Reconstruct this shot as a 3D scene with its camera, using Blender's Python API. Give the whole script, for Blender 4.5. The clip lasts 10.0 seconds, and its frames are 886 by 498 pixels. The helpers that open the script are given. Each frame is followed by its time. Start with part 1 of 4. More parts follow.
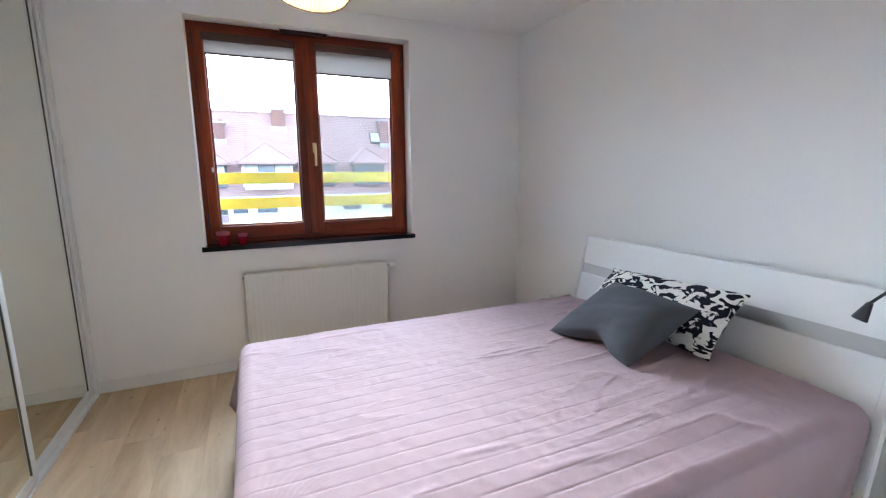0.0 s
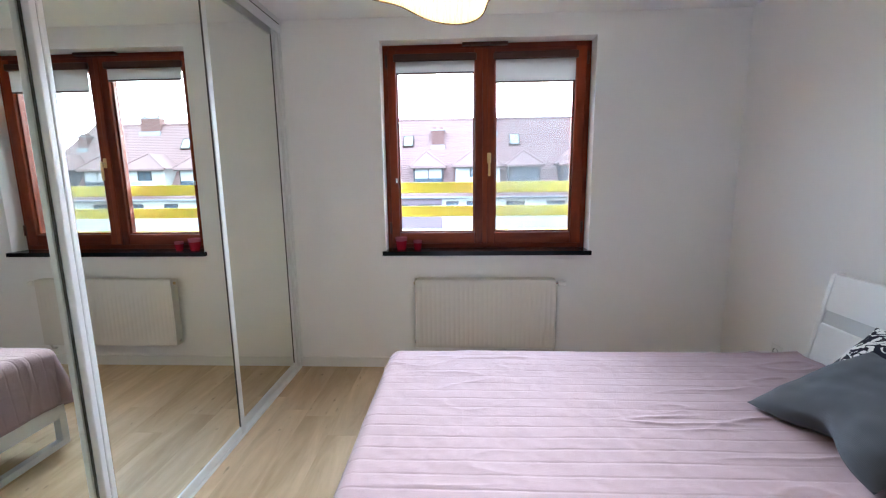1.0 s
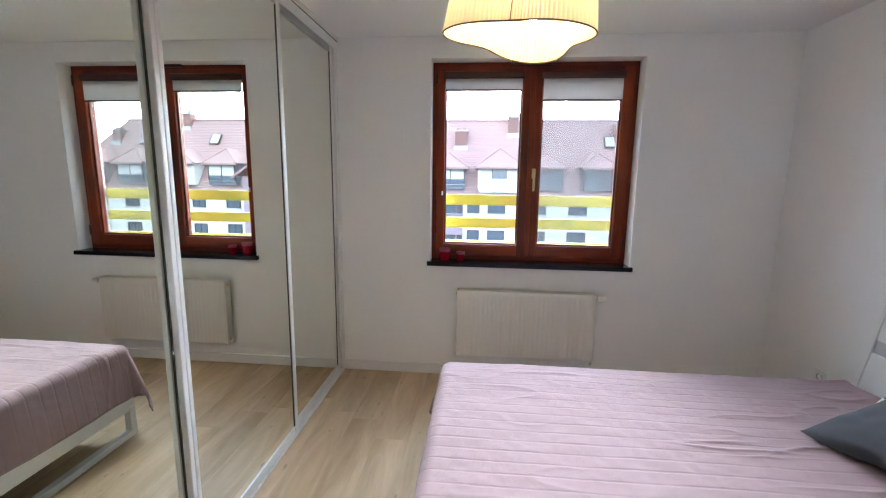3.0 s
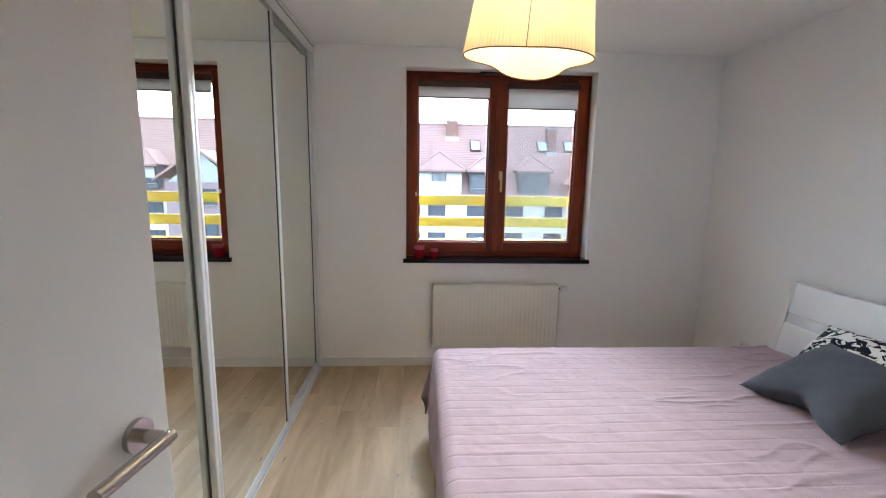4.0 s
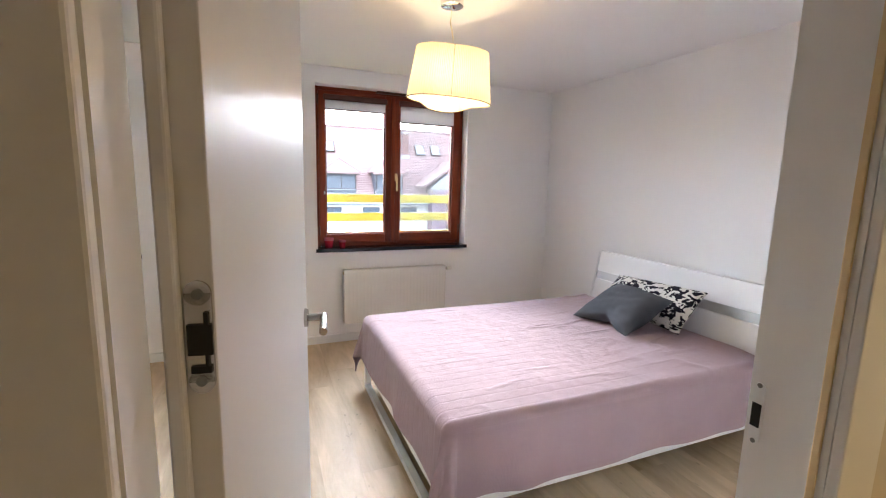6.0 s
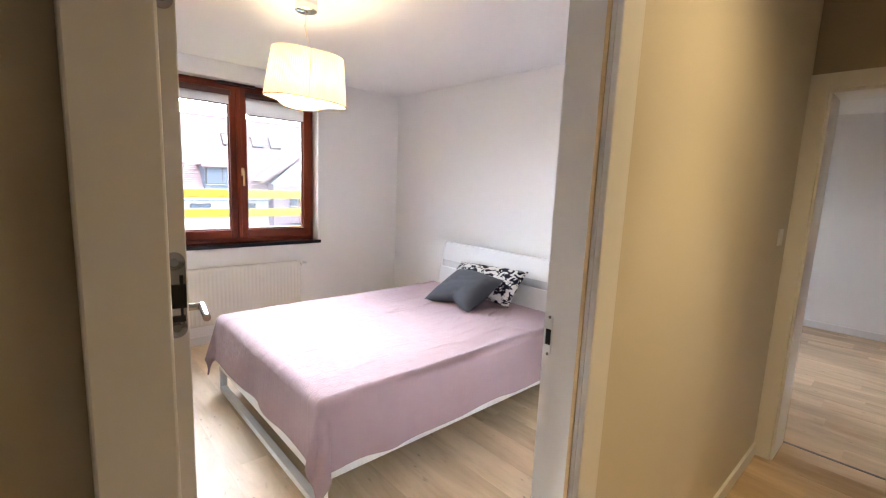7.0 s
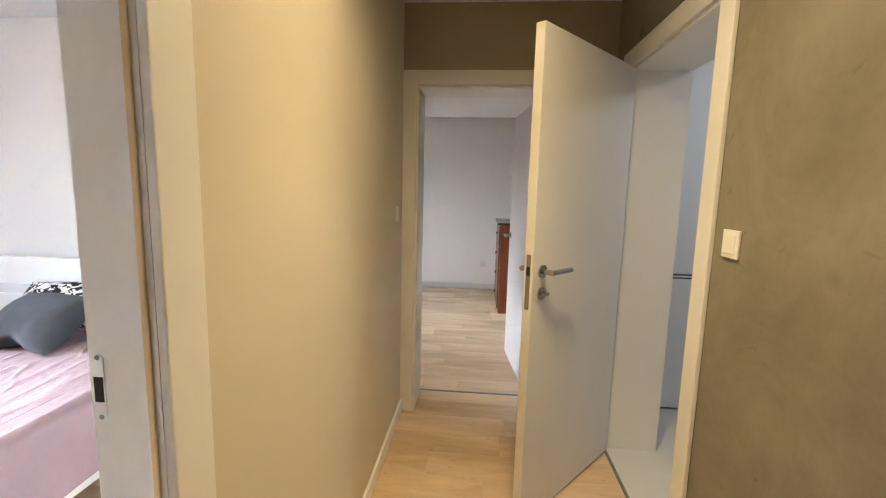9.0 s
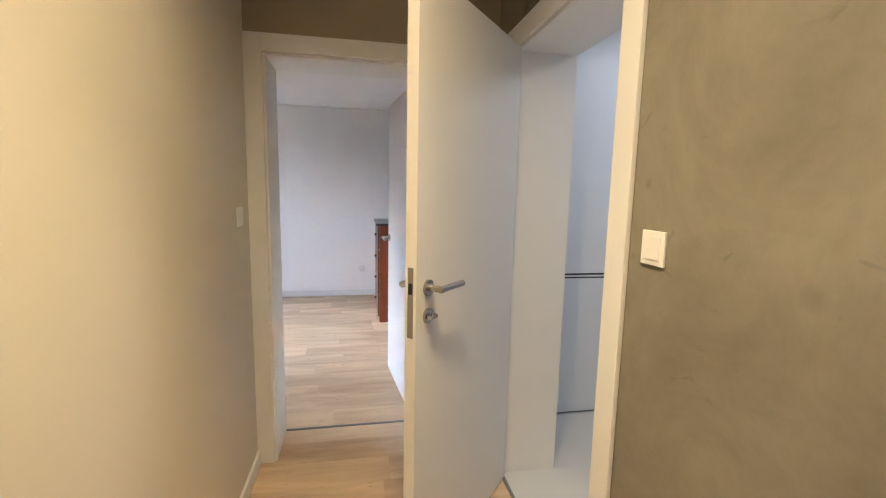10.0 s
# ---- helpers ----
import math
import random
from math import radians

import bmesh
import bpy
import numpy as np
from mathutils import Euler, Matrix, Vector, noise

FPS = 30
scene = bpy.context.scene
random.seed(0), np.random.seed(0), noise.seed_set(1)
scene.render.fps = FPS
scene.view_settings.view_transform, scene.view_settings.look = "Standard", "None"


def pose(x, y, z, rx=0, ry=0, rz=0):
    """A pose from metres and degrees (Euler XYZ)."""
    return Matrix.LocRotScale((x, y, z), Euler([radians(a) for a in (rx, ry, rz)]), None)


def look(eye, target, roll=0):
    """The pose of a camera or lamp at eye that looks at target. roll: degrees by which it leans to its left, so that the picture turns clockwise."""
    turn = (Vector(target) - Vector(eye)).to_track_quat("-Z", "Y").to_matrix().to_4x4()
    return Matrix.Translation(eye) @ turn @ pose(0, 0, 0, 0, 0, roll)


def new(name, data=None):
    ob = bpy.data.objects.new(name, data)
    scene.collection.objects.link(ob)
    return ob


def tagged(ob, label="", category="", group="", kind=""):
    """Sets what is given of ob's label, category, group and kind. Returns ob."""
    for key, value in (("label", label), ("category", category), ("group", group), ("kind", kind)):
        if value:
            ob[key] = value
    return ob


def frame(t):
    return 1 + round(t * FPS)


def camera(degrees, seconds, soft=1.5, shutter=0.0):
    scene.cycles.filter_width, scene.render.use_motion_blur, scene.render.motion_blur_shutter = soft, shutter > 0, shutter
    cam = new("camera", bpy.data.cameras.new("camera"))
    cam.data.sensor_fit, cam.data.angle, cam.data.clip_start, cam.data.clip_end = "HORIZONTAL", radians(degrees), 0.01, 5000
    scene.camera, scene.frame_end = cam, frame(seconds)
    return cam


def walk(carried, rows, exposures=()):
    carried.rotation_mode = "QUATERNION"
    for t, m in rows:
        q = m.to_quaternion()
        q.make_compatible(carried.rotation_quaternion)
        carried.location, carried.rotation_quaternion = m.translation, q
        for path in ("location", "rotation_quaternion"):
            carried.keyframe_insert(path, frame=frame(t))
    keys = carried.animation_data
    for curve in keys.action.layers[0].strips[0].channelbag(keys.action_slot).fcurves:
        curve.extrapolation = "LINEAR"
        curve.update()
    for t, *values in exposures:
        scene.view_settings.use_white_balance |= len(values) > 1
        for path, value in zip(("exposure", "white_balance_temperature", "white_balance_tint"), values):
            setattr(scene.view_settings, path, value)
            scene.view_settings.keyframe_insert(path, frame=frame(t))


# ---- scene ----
cam = camera(91.0, 10.0, soft=1.15)
PATH = [
    (0, (0.06, 0.07, 1.331), (0.856, 1.872, 0.986), -0.4),
    (0.5, (0.192, 0.169, 1.342), (0.519, 2.114, 1.006), -0.7),
    (1, (0.328, 0.202, 1.391), (0.234, 2.172, 1.059), -0.7),
    (1.5, (0.425, 0.177, 1.425), (0.092, 2.122, 1.098), -0.4),
    (2, (0.399, 0.168, 1.453), (0.054, 2.109, 1.117), -0.0),
    (3.5, (0.0, 0.037, 1.494), (-0.03, 2.01, 1.167), 1.0),
    (4, (-0.116, -0.083, 1.478), (-0.008, 1.889, 1.16), 0.9),
    (4.5, (-0.209, -0.22, 1.461), (0.046, 1.739, 1.149), 1.2),
    (5, (-0.356, -0.338, 1.448), (0.063, 1.593, 1.14), 1.3),
    (6.5, (-0.744, -0.824, 1.474), (0.253, 0.884, 1.177), 1.8),
    (7, (-0.817, -0.862, 1.47), (0.516, 0.6, 1.178), 2.4),
    (7.5, (-0.875, -0.834, 1.448), (0.808, 0.212, 1.176), 2.3),
    (8, (-0.839, -0.834, 1.425), (1.018, -0.142, 1.155), 2.0),
    (8.5, (-0.694, -0.837, 1.417), (1.238, -0.399, 1.143), 1.8),
    (9, (-0.492, -0.838, 1.42), (1.483, -0.681, 1.147), 1.4),
    (9.5, (-0.274, -0.843, 1.405), (1.705, -0.949, 1.136), 1.5),
    (10, (-0.077, -0.887, 1.406), (1.868, -1.266, 1.141), 1.2),
]
EXPOSURES = [(0.0, 0.90, 5080, 6), (2.2, 0.81, 5160, 6), (4.5, 0.62, 5400, 8), (5.2, 0.72, 5450, 9), (6.5, 1.40, 5550, 12),
             (7.5, 1.61, 5450, 12), (8.5, 1.80, 5430, 12), (9.0, 1.94, 5360, 9), (9.5, 2.08, 5150, 9), (10.0, 2.18, 5000, 11)]
walk(cam, [(t, look(eye, target, roll)) for t, eye, target, roll in PATH], EXPOSURES)

# ---- world and light ----
SKY, SUN, BULB, SPOT, BATH = 1.18, 9.2, 3.4, 31.0, 2.9
world = bpy.data.worlds.new("overcast_sky")
scene.world = world
world.use_nodes = True
wn, wl = world.node_tree.nodes, world.node_tree.links
sky = wn.new("ShaderNodeTexSky")
sky.sky_type, sky.sun_disc = "NISHITA", False
sky.sun_elevation, sky.sun_rotation = radians(19.7), radians(4)
sky.air_density, sky.dust_density = 1.0, 4.0
pale = wn.new("ShaderNodeHueSaturation")
pale.inputs["Saturation"].default_value = 0.30
wl.new(sky.outputs[0], pale.inputs["Color"])
wl.new(pale.outputs[0], wn["Background"].inputs["Color"])
wn["Background"].inputs["Strength"].default_value = SKY


def lamp(name, kind, power, colour, matrix, size=0.1, size_y=None):
    data = bpy.data.lights.new(name, kind)
    data.energy, data.color = power, colour
    if kind == "AREA":
        data.shape, data.size, data.size_y = "RECTANGLE", size, size_y or size
    elif kind == "SUN":
        data.angle = size
    else:
        data.shadow_soft_size = size
    ob = new(name, data)
    ob.matrix_world = matrix
    return ob


lamp("sun", "SUN", SUN, (0.97, 0.98, 1.0), look((1.3, 17, 6.1), (0, 0, 0)), radians(80))
LAMP_AT, LOBES = (0.264, 1.475), [-2.897 + 2 * math.pi * k / 3 for k in range(3)]
for turn in LOBES:
    lamp("bulb_light", "POINT", BULB / 3, (1.0, 0.65, 0.26), pose(LAMP_AT[0] + 0.085 * math.cos(turn), LAMP_AT[1] + 0.085 * math.sin(turn), 1.99), 0.035)
spot = lamp("corridor_downlight_beam", "SPOT", SPOT, (1.0, 0.655, 0.265), look((0.60, -0.97, 2.46), (0.60, -0.97, 0)), 0.09)
spot.data.spot_size, spot.data.spot_blend = radians(84), 0.85
halo = lamp("corridor_downlight_halo", "SPOT", SPOT * 0.82, (1.0, 0.655, 0.265), look((0.60, -0.97, 2.45), (0.60, -0.97, 0)), 0.09)
halo.data.spot_size, halo.data.spot_blend = radians(165), 1.0
lamp("bathroom_light", "AREA", BATH, (1.0, 0.90, 0.77), look((1.5, -2.8, 2.42), (1.5, -2.8, 0)), 0.5)

# ---- materials ----
def nodes_of(name):
    m = bpy.data.materials.new(name)
    m.use_nodes = True
    return m, m.node_tree.nodes, m.node_tree.links, m.node_tree.nodes["Principled BSDF"]


def surface(name, colour, rough=0.6, metal=0.0, scale=6.0, vary=0.06, fine=120.0, bump=0.05, coat=0.0, spec=0.5, rough_vary=0.08):
    """A painted or plain surface with two scales of variation and a fine relief."""
    m, n, l, p = nodes_of(name)
    tc = n.new("ShaderNodeTexCoord")
    big, small = n.new("ShaderNodeTexNoise"), n.new("ShaderNodeTexNoise")
    big.inputs["Scale"].default_value, small.inputs["Scale"].default_value = scale, fine
    big.inputs["Detail"].default_value, small.inputs["Detail"].default_value = 5, 3
    for t in (big, small):
        l.new(tc.outputs["Object"], t.inputs["Vector"])
    ramp = n.new("ShaderNodeMapRange")
    ramp.inputs["To Min"].default_value, ramp.inputs["To Max"].default_value = 1 - vary, 1 + vary
    l.new(big.outputs["Fac"], ramp.inputs["Value"])
    mul = n.new("ShaderNodeVectorMath")
    mul.operation = "SCALE"
    mul.inputs[0].default_value = colour
    l.new(ramp.outputs[0], mul.inputs["Scale"])
    l.new(mul.outputs[0], p.inputs["Base Color"])
    rr = n.new("ShaderNodeMapRange")
    rr.inputs["To Min"].default_value, rr.inputs["To Max"].default_value = max(rough - rough_vary, 0.02), min(rough + rough_vary, 1)
    l.new(big.outputs["Fac"], rr.inputs["Value"])
    l.new(rr.outputs[0], p.inputs["Roughness"])
    p.inputs["Metallic"].default_value = metal
    p.inputs["Specular IOR Level"].default_value = spec
    p.inputs["Coat Weight"].default_value = coat
    if bump:
        b = n.new("ShaderNodeBump")
        b.inputs["Strength"].default_value, b.inputs["Distance"].default_value = bump, 0.002
        l.new(small.outputs["Fac"], b.inputs["Height"])
        l.new(b.outputs[0], p.inputs["Normal"])
    return m


def wood(name, dark, light, rough, axis=1, stretch=14.0, scale=3.0, coat=0.0, knots=False):
    """Wood with its grain along one axis; each piece takes its own stretch of grain and tone."""
    m, n, l, p = nodes_of(name)
    tc, info = n.new("ShaderNodeTexCoord"), n.new("ShaderNodeObjectInfo")
    mp = n.new("ShaderNodeMapping")
    sc = [scale * stretch] * 3
    sc[axis] = scale
    mp.inputs["Scale"].default_value = sc
    off = n.new("ShaderNodeVectorMath")
    off.operation = "SCALE"
    off.inputs[0].default_value = (37.0, 53.0, 11.0)
    l.new(info.outputs["Random"], off.inputs["Scale"])
    l.new(off.outputs[0], mp.inputs["Location"])
    l.new(tc.outputs["Object"], mp.inputs["Vector"])
    grain, cloud = n.new("ShaderNodeTexNoise"), n.new("ShaderNodeTexNoise")
    grain.inputs["Scale"].default_value, grain.inputs["Detail"].default_value, grain.inputs["Roughness"].default_value = 1.0, 8, 0.65
    grain.inputs["Distortion"].default_value = 0.6
    l.new(mp.outputs[0], grain.inputs["Vector"])
    mp2 = n.new("ShaderNodeMapping")
    sc2 = [scale * 2.6] * 3
    sc2[axis] = scale * 0.5
    mp2.inputs["Scale"].default_value = sc2
    l.new(off.outputs[0], mp2.inputs["Location"])
    l.new(tc.outputs["Object"], mp2.inputs["Vector"])
    cloud.inputs["Scale"].default_value, cloud.inputs["Detail"].default_value = 1.0, 4
    l.new(mp2.outputs[0], cloud.inputs["Vector"])
    add = n.new("ShaderNodeMath")
    add.operation = "MULTIPLY_ADD"
    add.inputs[1].default_value = 0.55
    l.new(grain.outputs["Fac"], add.inputs[0])
    half = n.new("ShaderNodeMath")
    half.operation = "MULTIPLY"
    half.inputs[1].default_value = 0.45
    l.new(cloud.outputs["Fac"], half.inputs[0])
    l.new(half.outputs[0], add.inputs[2])
    ramp = n.new("ShaderNodeValToRGB")
    ramp.color_ramp.elements[0].position, ramp.color_ramp.elements[0].color = 0.33, (*dark, 1)
    ramp.color_ramp.elements[1].position, ramp.color_ramp.elements[1].color = 0.62, (*light, 1)
    l.new(add.outputs[0], ramp.inputs[0])
    tone = n.new("ShaderNodeMapRange")
    tone.inputs["To Min"].default_value, tone.inputs["To Max"].default_value = 0.90, 1.07
    l.new(info.outputs["Random"], tone.inputs["Value"])
    mul = n.new("ShaderNodeVectorMath")
    mul.operation = "SCALE"
    l.new(ramp.outputs[0], mul.inputs[0])
    l.new(tone.outputs[0], mul.inputs["Scale"])
    out = mul.outputs[0]
    if knots:
        vor = n.new("ShaderNodeTexVoronoi")
        mp3 = n.new("ShaderNodeMapping")
        sc3 = [4.4] * 3
        sc3[axis] = 1.9
        mp3.inputs["Scale"].default_value = sc3
        l.new(off.outputs[0], mp3.inputs["Location"])
        l.new(tc.outputs["Object"], mp3.inputs["Vector"])
        blur = n.new("ShaderNodeTexNoise")
        blur.inputs["Scale"].default_value = 5.0
        l.new(mp3.outputs[0], blur.inputs["Vector"])
        bent = n.new("ShaderNodeVectorMath")
        bent.operation = "MULTIPLY_ADD"
        bent.inputs[1].default_value = (0.22, 0.22, 0.22)
        l.new(blur.outputs["Color"], bent.inputs[0])
        l.new(mp3.outputs[0], bent.inputs[2])
        l.new(bent.outputs[0], vor.inputs["Vector"])
        kr = n.new("ShaderNodeMapRange")
        kr.inputs["From Min"].default_value, kr.inputs["From Max"].default_value = 0.02, 0.20
        kr.interpolation_type = "SMOOTHSTEP"
        l.new(vor.outputs["Distance"], kr.inputs["Value"])
        some = n.new("ShaderNodeMapRange")
        some.inputs["From Min"].default_value, some.inputs["From Max"].default_value = 0.45, 0.9
        some.inputs["To Min"].default_value, some.inputs["To Max"].default_value = 1.0, 0.5
        l.new(vor.outputs["Color"], some.inputs["Value"])
        l.new(some.outputs[0], kr.inputs["To Min"])
        kn = n.new("ShaderNodeVectorMath")
        kn.operation = "SCALE"
        l.new(out, kn.inputs[0])
        l.new(kr.outputs[0], kn.inputs["Scale"])
        out = kn.outputs[0]
    l.new(out, p.inputs["Base Color"])
    rr = n.new("ShaderNodeMapRange")
    rr.inputs["To Min"].default_value, rr.inputs["To Max"].default_value = rough - 0.08, rough + 0.10
    l.new(grain.outputs["Fac"], rr.inputs["Value"])
    l.new(rr.outputs[0], p.inputs["Roughness"])
    p.inputs["Coat Weight"].default_value = coat
    p.inputs["Coat Roughness"].default_value = 0.15
    b = n.new("ShaderNodeBump")
    b.inputs["Strength"].default_value, b.inputs["Distance"].default_value = 0.12, 0.001
    l.new(grain.outputs["Fac"], b.inputs["Height"])
    l.new(b.outputs[0], p.inputs["Normal"])
    return m


def weave(name, colour, rough=0.95, scale=700.0, vary=0.10, bump=0.25, sheen=0.3):
    """Woven cloth."""
    m, n, l, p = nodes_of(name)
    tc = n.new("ShaderNodeTexCoord")
    a, b2, big = n.new("ShaderNodeTexWave"), n.new("ShaderNodeTexWave"), n.new("ShaderNodeTexNoise")
    a.bands_direction, b2.bands_direction = "X", "Y"
    for t in (a, b2):
        t.inputs["Scale"].default_value, t.inputs["Distortion"].default_value = scale / 6, 1.5
        l.new(tc.outputs["Object"], t.inputs["Vector"])
    big.inputs["Scale"].default_value, big.inputs["Detail"].default_value = 9.0, 6
    l.new(tc.outputs["Object"], big.inputs["Vector"])
    add = n.new("ShaderNodeMath")
    l.new(a.outputs["Fac"], add.inputs[0])
    l.new(b2.outputs["Fac"], add.inputs[1])
    ramp = n.new("ShaderNodeMapRange")
    ramp.inputs["To Min"].default_value, ramp.inputs["To Max"].default_value = 1 - vary, 1 + vary
    l.new(big.outputs["Fac"], ramp.inputs["Value"])
    mul = n.new("ShaderNodeVectorMath")
    mul.operation = "SCALE"
    mul.inputs[0].default_value = colour
    l.new(ramp.outputs[0], mul.inputs["Scale"])
    l.new(mul.outputs[0], p.inputs["Base Color"])
    p.inputs["Roughness"].default_value = rough
    p.inputs["Specular IOR Level"].default_value = 0.15
    p.inputs["Sheen Weight"].default_value = sheen
    bp = n.new("ShaderNodeBump")
    bp.inputs["Strength"].default_value, bp.inputs["Distance"].default_value = bump, 0.0008
    l.new(add.outputs[0], bp.inputs["Height"])
    l.new(bp.outputs[0], p.inputs["Normal"])
    return m


def plaster(name, dark, light):
    """Trowelled concrete plaster: broad clouds, strokes and small dark pits."""
    m, n, l, p = nodes_of(name)
    tc = n.new("ShaderNodeTexCoord")
    mp = n.new("ShaderNodeMapping")
    mp.inputs["Rotation"].default_value, mp.inputs["Scale"].default_value = (0, radians(35), 0), (1.0, 1.0, 1.6)
    l.new(tc.outputs["Object"], mp.inputs["Vector"])
    c, s, v = n.new("ShaderNodeTexNoise"), n.new("ShaderNodeTexNoise"), n.new("ShaderNodeTexVoronoi")
    c.inputs["Scale"].default_value, c.inputs["Detail"].default_value, c.inputs["Distortion"].default_value = 2.4, 12, 0.45
    c.inputs["Roughness"].default_value = 0.70
    s.inputs["Scale"].default_value, s.inputs["Detail"].default_value = 9.0, 6
    v.inputs["Scale"].default_value = 2.2
    l.new(tc.outputs["Object"], c.inputs["Vector"])
    l.new(tc.outputs["Object"], s.inputs["Vector"])
    l.new(s.outputs["Color"], v.inputs["Vector"])
    l.new(tc.outputs["Object"], v.inputs["Vector"])
    ramp = n.new("ShaderNodeValToRGB")
    ramp.color_ramp.elements[0].position, ramp.color_ramp.elements[0].color = 0.30, (*dark, 1)
    ramp.color_ramp.elements[1].position, ramp.color_ramp.elements[1].color = 0.66, (*light, 1)
    l.new(c.outputs["Fac"], ramp.inputs[0])
    pit = n.new("ShaderNodeMapRange")
    pit.inputs["From Min"].default_value, pit.inputs["From Max"].default_value = 0.02, 0.09
    pit.inputs["To Min"].default_value, pit.inputs["To Max"].default_value = 0.62, 1.0
    l.new(v.outputs["Distance"], pit.inputs["Value"])
    mul = n.new("ShaderNodeVectorMath")
    mul.operation = "SCALE"
    l.new(ramp.outputs[0], mul.inputs[0])
    l.new(pit.outputs[0], mul.inputs["Scale"])
    l.new(mul.outputs[0], p.inputs["Base Color"])
    mark = n.new("ShaderNodeTexNoise")
    mark.inputs["Scale"].default_value, mark.inputs["Detail"].default_value, mark.inputs["Distortion"].default_value = 8.5, 5, 1.2
    l.new(mp.outputs[0], mark.inputs["Vector"])
    stroke = n.new("ShaderNodeMapRange")
    stroke.inputs["From Min"].default_value, stroke.inputs["From Max"].default_value = 0.655, 0.73
    stroke.inputs["To Min"].default_value, stroke.inputs["To Max"].default_value = 1.0, 0.78
    l.new(mark.outputs["Fac"], stroke.inputs["Value"])
    worn = n.new("ShaderNodeVectorMath")
    worn.operation = "SCALE"
    l.new(mul.outputs[0], worn.inputs[0])
    l.new(stroke.outputs[0], worn.inputs["Scale"])
    l.new(worn.outputs[0], p.inputs["Base Color"])
    p.inputs["Roughness"].default_value = 0.62
    b = n.new("ShaderNodeBump")
    b.inputs["Strength"].default_value, b.inputs["Distance"].default_value = 0.12, 0.004
    l.new(c.outputs["Fac"], b.inputs["Height"])
    l.new(b.outputs[0], p.inputs["Normal"])
    return m


def glass(name, tint=(1, 1, 1), clear=0.93):
    """A thin pane: mostly clear, with a weak reflection."""
    m, n, l, p = nodes_of(name)
    n.remove(p)
    tr, gl, mix = n.new("ShaderNodeBsdfTransparent"), n.new("ShaderNodeBsdfGlossy"), n.new("ShaderNodeMixShader")
    tr.inputs["Color"].default_value = (*tint, 1)
    gl.inputs["Roughness"].default_value = 0.02
    mix.inputs[0].default_value = 1 - clear
    l.new(tr.outputs[0], mix.inputs[1])
    l.new(gl.outputs[0], mix.inputs[2])
    l.new(mix.outputs[0], n["Material Output"].inputs["Surface"])
    return m


def mesh_screen(name, colour, cover):
    m, n, l, p = nodes_of(name)
    tr, mix = n.new("ShaderNodeBsdfTransparent"), n.new("ShaderNodeMixShader")
    p.inputs["Base Color"].default_value, p.inputs["Roughness"].default_value = (*colour, 1), 0.9
    mix.inputs[0].default_value = cover
    l.new(tr.outputs[0], mix.inputs[1])
    l.new(p.outputs[0], mix.inputs[2])
    l.new(mix.outputs[0], n["Material Output"].inputs["Surface"])
    return m


def shade_cloth(name, colour, through_part=0.55, pleats=0):
    """Lampshade cloth that lets light through; where pleats overlap it lets less through."""
    m, n, l, p = nodes_of(name)
    p.inputs["Base Color"].default_value, p.inputs["Roughness"].default_value = (*colour, 1), 0.9
    p.inputs["Specular IOR Level"].default_value = 0.1
    t, mix = n.new("ShaderNodeBsdfTranslucent"), n.new("ShaderNodeMixShader")
    t.inputs["Color"].default_value = (*colour, 1)
    mix.inputs[0].default_value = through_part
    if pleats:
        tc, sep, angle = n.new("ShaderNodeTexCoord"), n.new("ShaderNodeSeparateXYZ"), n.new("ShaderNodeMath")
        l.new(tc.outputs["Object"], sep.inputs[0])
        angle.operation = "ARCTAN2"
        l.new(sep.outputs["Y"], angle.inputs[0])
        l.new(sep.outputs["X"], angle.inputs[1])
        times, wave, fold = n.new("ShaderNodeMath"), n.new("ShaderNodeMath"), n.new("ShaderNodeMapRange")
        times.operation, wave.operation = "MULTIPLY", "SINE"
        times.inputs[1].default_value = pleats
        l.new(angle.outputs[0], times.inputs[0])
        l.new(times.outputs[0], wave.inputs[0])
        fold.inputs["From Min"].default_value, fold.inputs["From Max"].default_value = -1.0, 0.4
        fold.inputs["To Min"].default_value, fold.inputs["To Max"].default_value = 0.62, 1.0
        l.new(wave.outputs[0], fold.inputs["Value"])
        tint = n.new("ShaderNodeVectorMath")
        tint.operation = "SCALE"
        tint.inputs[0].default_value = colour
        l.new(fold.outputs[0], tint.inputs["Scale"])
        l.new(tint.outputs[0], t.inputs["Color"])
    l.new(p.outputs[0], mix.inputs[1])
    l.new(t.outputs[0], mix.inputs[2])
    l.new(mix.outputs[0], n["Material Output"].inputs["Surface"])
    return m


